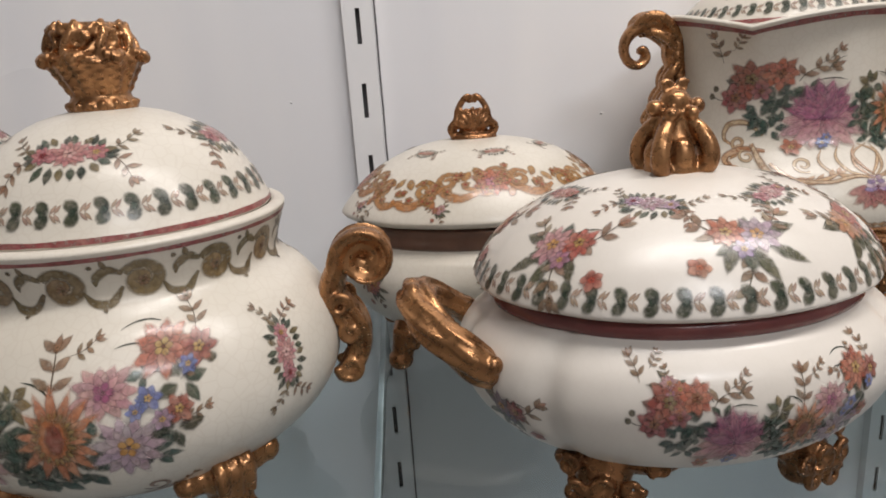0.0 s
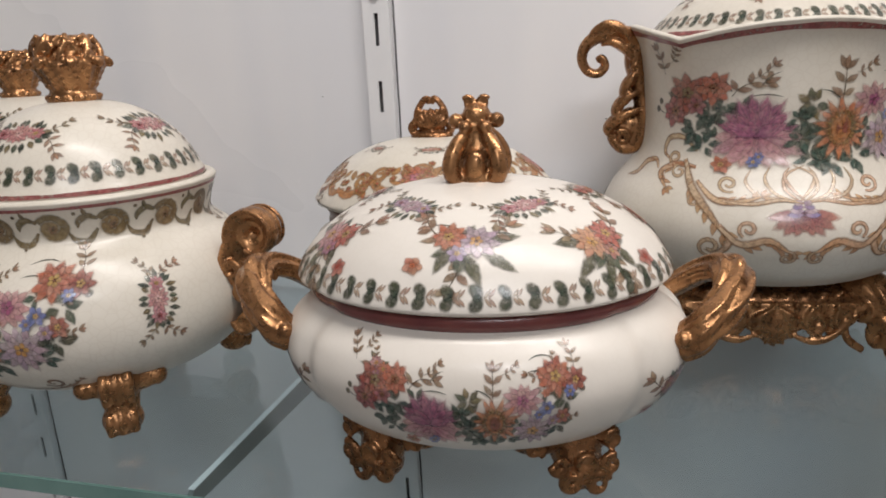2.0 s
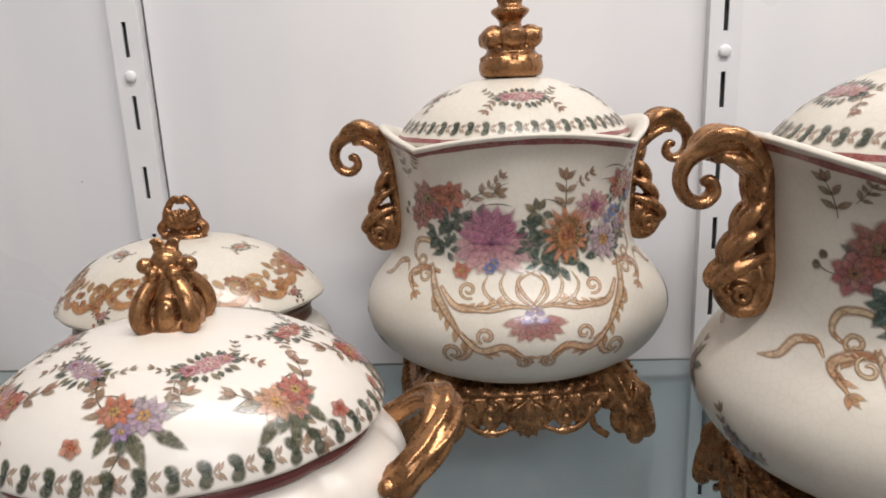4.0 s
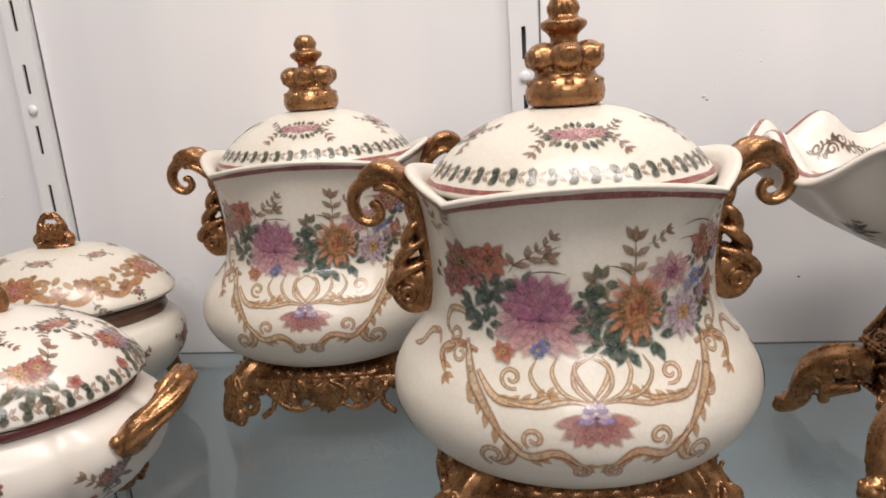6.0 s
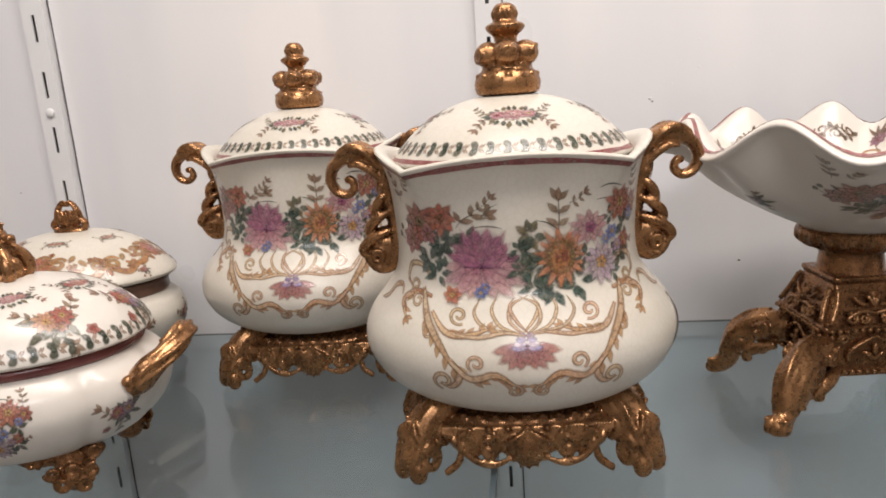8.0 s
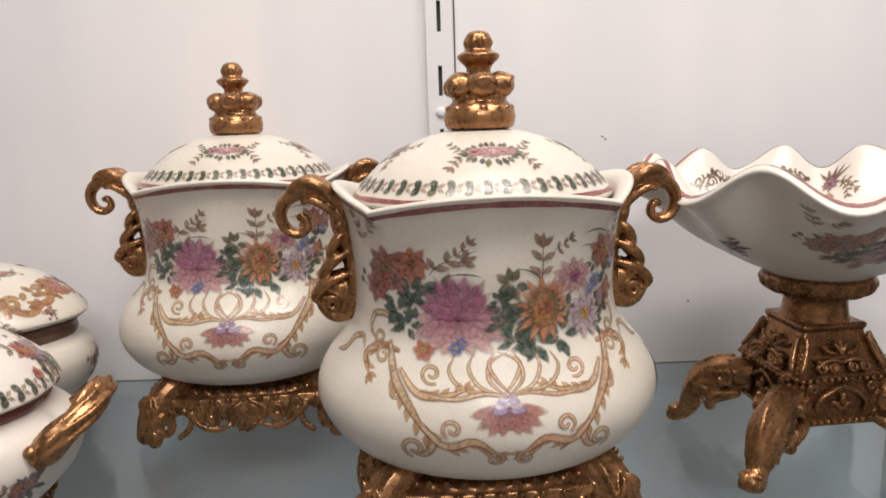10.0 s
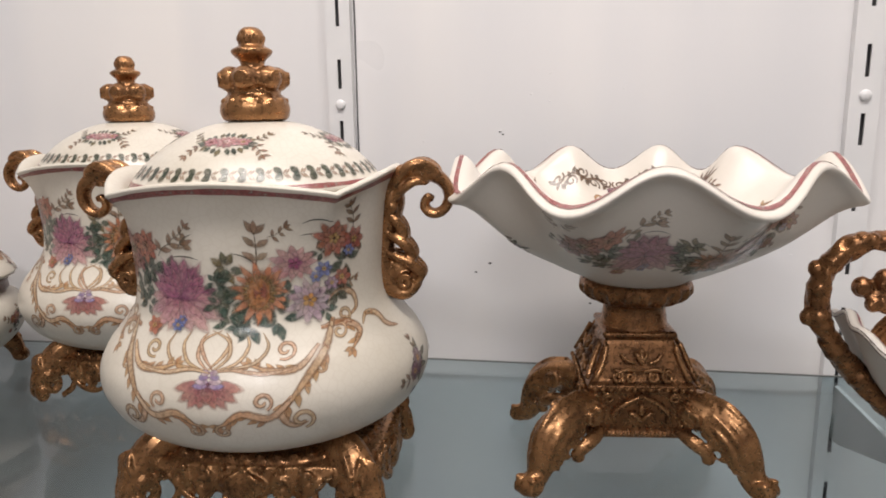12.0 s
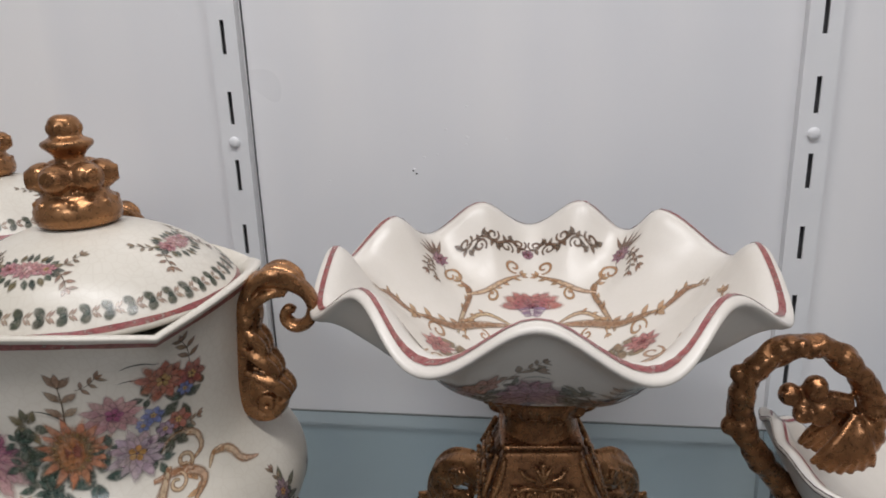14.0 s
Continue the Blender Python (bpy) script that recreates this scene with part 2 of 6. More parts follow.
    def peony(s, x, y, R, low=PINK, high=MAGENTA):
        s.raised()
        s.blot(x, y + 0.22 * R, R * 0.55, mix(high, PURPLE, 0.3))
        for k, rr in ((0, 1.0), (1, 0.78), (2, 0.52)):
            n = 8 - 2 * k
            for i in range(n):
                a = 0.12 + (math.pi - 0.24) * (i + 0.5) / n + s.rnd.uniform(-0.07, 0.07)
                L = rr * R * s.rnd.uniform(0.88, 1.06)
                s.petal(x, y - 0.1 * R, a, L, 0.36 * R, mix(high, PURPLE, 0.3), mix(mix(low, high, 0.40 - 0.12 * k), LILAC, 0.15), 0.9)
                for d in (-0.12, 0.0, 0.12):
                    s.stroke([(x + f * L * math.cos(a + d), y - 0.1 * R + f * L * math.sin(a + d)) for f in (0.45, 0.65, 0.86)], 0.028 * R, mix(high, PURPLE, 0.6), n=4)
        s.raised()
        for a, L in ((-0.02, 0.95), (-math.pi + 0.02, 0.95), (-0.42, 1.10), (-math.pi + 0.42, 1.10), (-1.95, 0.86), (-1.2, 0.86), (-0.82, 1.04), (-math.pi + 0.82, 1.04)):
            s.petal(x, y - 0.12 * R, a, L * R, 0.40 * R, mix(mix(low, high, 0.4), PURPLE, 0.15), mix(low, IVORY, 0.40), 0.35)
            for d in (-0.14, 0.0, 0.14):
                s.stroke([(x + f * L * R * math.cos(a + d * f), y - 0.12 * R + f * L * R * math.sin(a + d * f)) for f in (0.12, 0.5, 0.9 - abs(d))], 0.025 * R, mix(high, low, 0.3), n=5)

    def sprig(s, x, y, a, L, n, col=OLIVE, bud=None, bend=0.3, leafl=0.3):
        pts = [(x + L * f * math.cos(a + bend * f), y + L * f * math.sin(a + bend * f)) for f in (0, 0.33, 0.66, 1.0)]
        s.stroke(pts, 0.035 * L, mix(col, DKGREEN, 0.6), 0.4)
        for i in range(n):
            f = 0.25 + 0.75 * i / max(1, n - 1)
            px, py = x + L * f * math.cos(a + bend * f), y + L * f * math.sin(a + bend * f)
            for g in (-1, 1):
                s.petal(px, py, a + bend * f + g * (1.05 - 0.35 * f) + s.rnd.uniform(-0.25, 0.25), L * leafl * s.rnd.uniform(0.8, 1.15), L * leafl * 0.46, mix(mix(col, BROWN, 0.5), DKGREEN, 0.3), mix(mix(col, BROWN, 0.4), IVORY, 0.22), 0.7)
        px, py = pts[-1]
        for g in (0.0,):
            s.petal(px, py, a + bend + g, L * leafl * 0.9, L * leafl * 0.4, mix(col, BROWN, 0.5), mix(mix(bud or col, BROWN, 0.6), IVORY, 0.15), 0.7)

    def blade(s, x, y, a, L, bend, col=DKGREEN):
        s.stroke([(x + L * f * math.cos(a + bend * f), y + L * f * math.sin(a + bend * f)) for f in (0, 0.35, 0.7, 1.0)], 0.055 * L + 0.0003, col)

    def curl(s, x, y, R, a0, turns, w, col, inner=0.2, end=None):
        k = 5 + int(abs(turns) * 10)
        s.stroke([(x + R * (1 - (1 - inner) * i / k) * math.cos(a0 + TAU * turns * i / k), y + R * (1 - (1 - inner) * i / k) * math.sin(a0 + TAU * turns * i / k)) for i in range(k + 1)], w, col, 0.55, n=2 * k, end=end)

    def done(s, name, parent, material, label=""):
        me = bpy.data.meshes.new(name)
        me.from_pydata([tuple(p) for p in s.v], [], s.f)
        col = me.color_attributes.new("Col", "FLOAT_COLOR", "POINT")
        col.data.foreach_set("color", [q for c in s.c for q in (c if len(c) == 4 else (*c, 1.0))])
        me.shade_smooth()
        me.materials.append(material)
        ob = new(name, me)
        ob.parent = parent
        return tagged(ob, label)


# ---------------- materials
def material(name, build):
    m = bpy.data.materials.new(name)
    m.use_nodes = True
    nt = m.node_tree
    b = nt.nodes["Principled BSDF"]

    def node(kind, **kw):
        n = nt.nodes.new(kind)
        for key, value in kw.items():
            n.inputs[key.replace("_", " ")].default_value = value
        return n

    def ramp(src, stops):
        r = nt.nodes.new("ShaderNodeValToRGB")
        els = r.color_ramp.elements
        while len(els) < len(stops):
            els.new(0.5)
        for e, (p, c) in zip(els, stops):
            e.position, e.color = p, (*c, 1) if len(c) == 3 else c
        nt.links.new(src, r.inputs[0])
        return r.outputs[0]

    build(nt, b, node, ramp)
    return m


def coords(nt):
    return nt.nodes.new("ShaderNodeTexCoord").outputs["Object"]


def blend(nt, f, a, b, mode="MIX"):
    n = nt.nodes.new("ShaderNodeMix")
    n.data_type, n.blend_type = "RGBA", mode
    for sock, val in ((n.inputs[0], f), (n.inputs[6], a), (n.inputs[7], b)):
        if hasattr(val, "links"):
            nt.links.new(val, sock)
        else:
            sock.default_value = val if not isinstance(val, tuple) else (*val, 1)
    return n.outputs[2]


def bumped(nt, b, height, strength, dist):
    n = nt.nodes.new("ShaderNodeBump")
    n.inputs["Strength"].default_value, n.inputs["Distance"].default_value = strength, dist
    nt.links.new(height, n.inputs["Height"])
    nt.links.new(n.outputs[0], b.inputs["Normal"])


def glaze(base, warm, rough=0.34, crackle=0.5):
    def build(nt, b, node, ramp):
        co = coords(nt)
        big, fine = node("ShaderNodeTexNoise", Scale=14.0, Detail=3.0), node("ShaderNodeTexNoise", Scale=160.0, Detail=2.0)
        vor = node("ShaderNodeTexVoronoi", Scale=230.0)
        vor.feature = "DISTANCE_TO_EDGE"
        for n in (big, fine, vor):
            nt.links.new(co, n.inputs["Vector"])
        c = blend(nt, ramp(big.outputs[0], [(0.35, (0, 0, 0)), (0.7, (1, 1, 1))]), base, warm)
        line = ramp(vor.outputs["Distance"], [(0.0, (1, 1, 1)), (0.09, (0, 0, 0))])
        k = nt.nodes.new("ShaderNodeMath")
        k.operation, k.inputs[1].default_value = "MULTIPLY", 0.16 * crackle
        nt.links.new(line, k.inputs[0])
        c = blend(nt, k.outputs[0], c, (0.45, 0.38, 0.30))
        nt.links.new(c, b.inputs["Base Color"])
        nt.links.new(ramp(fine.outputs[0], [(0.3, (rough - 0.05,) * 3), (0.7, (rough + 0.09,) * 3)]), b.inputs["Roughness"])
        b.inputs["Coat Weight"].default_value, b.inputs["Coat Roughness"].default_value = 0.12, 0.24
        bumped(nt, b, big.outputs[0], 0.25, 0.0015)
    return build


def fired(nt, b, node, ramp):
    att = nt.nodes.new("ShaderNodeAttribute")
    att.attribute_name = "Col"
    n, brush = node("ShaderNodeTexNoise", Scale=300.0, Detail=4.0, Roughness=0.65), node("ShaderNodeTexNoise", Scale=520.0, Detail=3.0)
    for k in (n, brush):
        nt.links.new(coords(nt), k.inputs["Vector"])
    c = blend(nt, ramp(n.outputs[0], [(0.45, (0, 0, 0)), (0.75, (0.28, 0.28, 0.28))]), att.outputs["Color"], (0.56, 0.47, 0.36))
    c = blend(nt, ramp(n.outputs[0], [(0.25, (0.35, 0.35, 0.35)), (0.45, (0, 0, 0))]), c, (0.05, 0.028, 0.022))
    nt.links.new(c, b.inputs["Base Color"])
    thin = ramp(brush.outputs[0], [(0.30, (0.55, 0.55, 0.55)), (0.58, (1, 1, 1))])
    k = nt.nodes.new("ShaderNodeMath")
    k.operation = "MULTIPLY"
    nt.links.new(thin, k.inputs[0])
    nt.links.new(att.outputs["Alpha"], k.inputs[1])
    nt.links.new(k.outputs[0], b.inputs["Alpha"])
    b.inputs["Roughness"].default_value = 0.28
    b.inputs["Coat Weight"].default_value, b.inputs["Coat Roughness"].default_value = 0.3, 0.14


def gilt(bright, dark, scale, relief, lo=0.36, hi=0.62):
    def build(nt, b, node, ramp):
        co = coords(nt)
        a, f = node("ShaderNodeTexNoise", Scale=scale, Detail=4.0, Roughness=0.6), node("ShaderNodeTexNoise", Scale=scale * 4, Detail=2.0)
        v = node("ShaderNodeTexVoronoi", Scale=scale * 1.7)
        v.feature = "SMOOTH_F1"
        for n in (a, f, v):
            nt.links.new(co, n.inputs["Vector"])
        nt.links.new(blend(nt, ramp(a.outputs[0], [(lo, (0, 0, 0)), (hi, (1, 1, 1))]), dark, bright), b.inputs["Base Color"])
        b.inputs["Metallic"].default_value = 0.78
        nt.links.new(ramp(f.outputs[0], [(0.3, (0.20,) * 3), (0.7, (0.40,) * 3)]), b.inputs["Roughness"])
        h = blend(nt, 0.45, v.outputs["Distance"], a.outputs[0])
        bumped(nt, b, h, relief, 0.003)
    return build


def plain(c1, c2, scale, rough, bump=0.1, metal=0.0, dist=0.001):
    def build(nt, b, node, ramp):
        co = coords(nt)
        a, f = node("ShaderNodeTexNoise", Scale=scale, Detail=4.0), node("ShaderNodeTexNoise", Scale=scale * 12, Detail=3.0)
        for n in (a, f):
            nt.links.new(co, n.inputs["Vector"])
        nt.links.new(blend(nt, ramp(a.outputs[0], [(0.3, (0, 0, 0)), (0.7, (1, 1, 1))]), c1, c2), b.inputs["Base Color"])
        b.inputs["Roughness"].default_value, b.inputs["Metallic"].default_value = rough, metal
        bumped(nt, b, f.outputs[0], bump, dist)
    return build


def sheet_glass(nt, b, node, ramp):
    out = nt.nodes["Material Output"]
    clear, gloss, mixer = nt.nodes.new("ShaderNodeBsdfTransparent"), nt.nodes.new("ShaderNodeBsdfGlossy"), nt.nodes.new("ShaderNodeMixShader")
    graze = nt.nodes.new("ShaderNodeLayerWeight")
    graze.inputs[0].default_value = 0.5
    power, level = nt.nodes.new("ShaderNodeMath"), nt.nodes.new("ShaderNodeMath")
    power.operation, power.inputs[1].default_value = "POWER", 4.0
    level.operation, level.inputs[1].default_value, level.inputs[2].default_value = "MULTIPLY_ADD", 0.55, 0.03
    nt.links.new(graze.outputs["Facing"], power.inputs[0])
    nt.links.new(power.outputs[0], level.inputs[0])
    clear.inputs[0].default_value = (0.80, 0.865, 0.88, 1)
    gloss.inputs["Color"].default_value, gloss.inputs["Roughness"].default_value = (0.95, 0.97, 1.0, 1), 0.04
    nt.links.new(level.outputs[0], mixer.inputs[0])
    nt.links.new(clear.outputs[0], mixer.inputs[1])
    nt.links.new(gloss.outputs[0], mixer.inputs[2])
    nt.links.new(mixer.outputs[0], out.inputs[0])


M_GLAZE = material("ivory_crackle_glaze", glaze((0.59, 0.545, 0.465), (0.69, 0.645, 0.57), 0.34, 1.1))
M_WHITE = material("white_glaze", glaze((0.70, 0.655, 0.595), (0.64, 0.59, 0.525), 0.33, 0.25))
M_FIRED = material("fired_enamel", fired)
M_GILT = material("antique_gilt", gilt((0.40, 0.203, 0.088), (0.15, 0.070, 0.031), 100.0, 0.06, 0.25, 0.62))
M_BRONZE = material("dark_bronze_gilt", gilt((0.32, 0.152, 0.064), (0.115, 0.052, 0.023), 110.0, 0.08, 0.25, 0.65))
def shade_streaked_wall(nt, b, node, ramp):
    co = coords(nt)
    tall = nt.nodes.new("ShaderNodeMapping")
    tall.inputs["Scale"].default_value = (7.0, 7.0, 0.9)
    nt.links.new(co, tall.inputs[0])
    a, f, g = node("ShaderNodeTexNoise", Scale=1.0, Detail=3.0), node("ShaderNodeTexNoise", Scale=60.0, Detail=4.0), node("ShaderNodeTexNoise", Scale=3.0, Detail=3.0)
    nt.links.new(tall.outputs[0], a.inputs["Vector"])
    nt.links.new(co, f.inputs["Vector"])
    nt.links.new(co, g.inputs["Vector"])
    # soft vertical shadow streaks on the wall, painted into its colour
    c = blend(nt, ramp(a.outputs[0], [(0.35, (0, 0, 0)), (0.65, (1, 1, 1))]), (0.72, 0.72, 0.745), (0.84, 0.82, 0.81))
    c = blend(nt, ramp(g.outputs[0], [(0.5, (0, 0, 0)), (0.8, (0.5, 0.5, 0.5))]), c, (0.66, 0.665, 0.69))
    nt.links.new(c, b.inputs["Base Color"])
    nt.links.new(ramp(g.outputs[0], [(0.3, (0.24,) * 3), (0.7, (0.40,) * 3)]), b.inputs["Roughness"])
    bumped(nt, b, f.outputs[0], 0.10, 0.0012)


M_WALL = material("white_panel", shade_streaked_wall)
M_STEEL = material("white_enamelled_steel", plain((0.78, 0.775, 0.78), (0.72, 0.72, 0.73), 20.0, 0.35, 0.06))
# grey that holds the shade of the bracket sides; also the glass back edge
M_GREY = material("bracket_shade_and_edge_grey", plain((0.22, 0.215, 0.205), (0.28, 0.275, 0.26), 25.0, 0.45, 0.08, 0.3))
# dark colour for the shade in the slots, also for joints and chips
M_DARK = material("slot_shade_and_mark_dark", plain((0.075, 0.072, 0.074), (0.10, 0.097, 0.10), 60.0, 0.7))
M_ROOM = material("shop_plaster", plain((0.58, 0.56, 0.54), (0.52, 0.50, 0.48), 1.5, 0.8))
M_FLOOR = material("shop_floor", plain((0.38, 0.365, 0.35), (0.31, 0.30, 0.29), 3.0, 0.35))
M_GLASS = material("shelf_glass", sheet_glass)
M_EDGE = material("green_glass_edge", plain((0.10, 0.19, 0.17), (0.16, 0.26, 0.235), 30.0, 0.12))
M_RIM = material("wine_rim", plain((0.13, 0.034, 0.034), (0.19, 0.055, 0.048), 90.0, 0.25))
M_BROWNRIM = material("brown_rim", plain((0.12, 0.06, 0.04), (0.17, 0.09, 0.06), 90.0, 0.3))

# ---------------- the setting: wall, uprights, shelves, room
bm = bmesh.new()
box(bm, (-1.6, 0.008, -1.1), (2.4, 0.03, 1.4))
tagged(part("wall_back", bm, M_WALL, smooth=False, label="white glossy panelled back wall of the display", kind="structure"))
for nm, lo, hi, mt, lb in (("wall_left", (-1.62, -2.6, -1.1), (-1.6, 0.03, 1.4), M_ROOM, "plain pale plaster side wall"), ("wall_right", (2.4, -2.6, -1.1), (2.42, 0.03, 1.4), M_ROOM, "plain pale plaster side wall"),
                           ("wall_rear", (-1.62, -2.62, -1.1), (2.42, -2.6, 1.4), M_ROOM, "plain pale plaster wall across the aisle"), ("floor", (-1.62, -2.62, -1.12), (2.42, 0.03, -1.1), M_FLOOR, "plain pale shop floor"),
                           ("ceiling", (-1.62, -2.62, 1.4), (2.42, 0.03, 1.42), M_ROOM, "plain pale shop ceiling")):
    bm = bmesh.new()
    box(bm, lo, hi)
    part(nm, bm, mt, label=lb, smooth=False, kind="structure")

STANDARDS = (-0.404, -0.001, 0.4075, 0.812)


def standard(x):
    """A slotted steel upright: two lips, and bridges between the slots."""
    up = thing("shelf_upright", "white slotted steel shelf upright screwed to the wall", "shelf upright", pose(x, 0, 0), "slotted shelf uprights")
    bm = bmesh.new()
    z0, z1, w, sw, sh = -0.78, 0.97, 0.0105, 0.0016, 0.0118
    for g in (-1, 1):
        box(bm, (min(g * w, g * sw), 0.0, z0), (max(g * w, g * sw), 0.0016, z1))
        box(bm, (min(g * w, g * (w - 0.0016)), 0.0016, z0), (max(g * w, g * (w - 0.0016)), 0.0079, z1))
    z = -0.755
    k = z0
    while z < z1 - 0.03:
        if z > z0 + 0.02:
            box(bm, (-sw, 0.0, k), (sw, 0.0016, z - sh))
            k = z + sh
        z += 0.05
    box(bm, (-sw, 0.0, k), (sw, 0.0016, z1))
    part("channel", bm, M_STEEL, up, smooth=False)
    bm = bmesh.new()
    # shade behind the slots, put in as a dark strip
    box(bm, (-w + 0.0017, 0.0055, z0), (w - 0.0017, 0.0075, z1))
    part("channel_shade_back", bm, M_DARK, up, "dark strip standing in for the shade inside the channel", smooth=False)
    for z in (0.22, -0.28, 0.72):
        bm = bmesh.new()
        bead(bm, (0, -0.0008, z), 0.0042, (1, 0.45, 1), 3)
        part("screw", bm, M_STEEL, up, "painted-over round screw head")
    return up


for x in STANDARDS:
    standard(x)


def bracket(x):
    bm = bmesh.new()
    pts = [(0.0, -0.0064), (-0.287, -0.0064), (-0.292, -0.010), (-0.287, -0.014), (-0.10, -0.022), (-0.02, -0.048), (0.0, -0.052)]
    for g in (-0.0014, 0.0014):
        bm.faces.new([bm.verts.new((g, y, z - 0.0022)) for y, z in pts])
    bm.verts.ensure_lookup_table()
    n = len(pts)
    for i in range(n):
        j = (i + 1) % n
        bm.faces.new((bm.verts[i], bm.verts[j], bm.verts[n + j], bm.verts[n + i]))
    # the arm's shaded side is put into its grey colour
    top = thing("shelf_bracket", "steel bracket under the glass shelf, side shade coloured grey, top highlight white", "shelf bracket", pose(x, -0.001, 0), "glass shelf brackets")
    part("arm", bm, M_GREY, top, smooth=False)
    # highlight on the arm's top, added as a white strip
    bm = bmesh.new()
    box(bm, (-0.0016, -0.288, -0.0084), (0.0016, -0.001, -0.0080))
    part("top_edge_highlight", bm, M_STEEL, top, "white strip standing in for the highlight along the top edge", smooth=False)
    return top


for x in STANDARDS:
    bracket(x)


def glass_shelf(z, front):
    sh = thing("glass_shelf", "clear greenish glass shelf with polished edge", "glass shelf", pose(0, 0, z))
    bm = bmesh.new()
    box(bm, (-0.9, front + 0.0012, -0.008), (1.6, -0.0015, -0.0002))
    part("glass_sheet", bm, M_GLASS, sh, smooth=False)
    bm = bmesh.new()
    box(bm, (-0.9, front, -0.008), (1.6, front + 0.0012, 0.0), 0.0004)
    part("front_edge", bm, M_EDGE, sh, "green polished glass edge", smooth=False)
    bm = bmesh.new()
    box(bm, (-0.9, -0.0014, -0.0012), (1.6, -0.0002, 0.0002))
    part("back_edge", bm, M_GREY, sh, "dark line of the back edge of the glass", smooth=False)
    return sh


glass_shelf(0.0, -0.304)

# ---------------- painted motifs
def leaf_border(p, v, count, h, flip=1):
    """A ring of dark heart-shaped leaves with two small brown chevrons between them."""
    for i in range(count):
        p.aim(TAU * (i + 0.5) / count, v, 0.0, h * p.rnd.uniform(0.95, 1.04), flip)
        for g in (-1, 1):
            p.petal(0.28, 0.0, math.pi - 0.86 * g, 0.68, 0.50, DKGREEN, mix(mix(GREEN, OLIVE, 0.3), DKGREEN, 0.3))
        p.blot(0.08, 0.0, 0.15, mix(GREEN, DKGREEN, 0.5))
        for x in (0.36, 0.52):
            for g in (-1, 1):
                p.petal(x, 0.0, 0.95 * g, 0.44, 0.15, mix(BROWN, IVORY, 0.35), mix(BROWN, IVORY, 0.25), 0.6)


def ring_line(p, v, w, col, wave=None):
    p.aim(0, v)
    n = 120
    k = len(p.v)
    s = p.surf
    for i in range(n + 1):
        th = TAU * i / n
        for g in (-0.5, 0.5):
            vv = v + g * w * (1 + 0.12 * math.sin(11 * th) + 0.08 * math.sin(23 * th + 1))
            p.v.append(s.p(th, vv) + s.normal(th, vv) * (p.sign * p.lift))
            p.c.append(p.tone(col, 0.05))
    p.f += [(k + 2 * i, k + 2 * i + 1, k + 2 * i + 3, k + 2 * i + 2) for i in range(n)]


def posy(p, th, v, size, main=PINK, turn=0.0, fade=0.0):
    """The small wide spray: a rose, dark leaves on both sides and drooping sprigs."""
    p.aim(th, v, turn, size, 1, 1, fade)
    for i in range(22):
        a = TAU * i / 22
        x, y = 0.46 * math.cos(a), 0.22 * math.sin(a)
        p.leaf(x, y, math.atan2(1.5 * math.sin(a), math.cos(a)) + p.rnd.uniform(-0.4, 0.4), p.rnd.uniform(0.17, 0.27), 0.12, (DKGREEN, OLIVE, GREEN)[i % 3])
    for g in (-1, 1):
        p.flip = g
        p.sprig(0.55, -0.05, -0.75, 0.45, 3, BROWN, mix(ORANGE, BROWN, 0.3), -0.3, 0.40)
        p.sprig(0.55, 0.08, 0.35, 0.40, 3, mix(OLIVE, DKGREEN, 0.4), None, 0.3, 0.40)
    p.flip = 1
    p.daisy(-0.34, 0.02, 0.20, 8, mix(main, WINE, 0.5), main, WINE, 0.9, 2)
    p.daisy(0.36, 0.02, 0.18, 8, mix(main, WINE, 0.5), main, YELLOW, 0.9, 2)
    p.daisy(0.02, 0.03, 0.31, 11, mix(RED, WINE, 0.4), mix(main, IVORY, 0.15), mix(main, IVORY, 0.4), 0.75, 2)


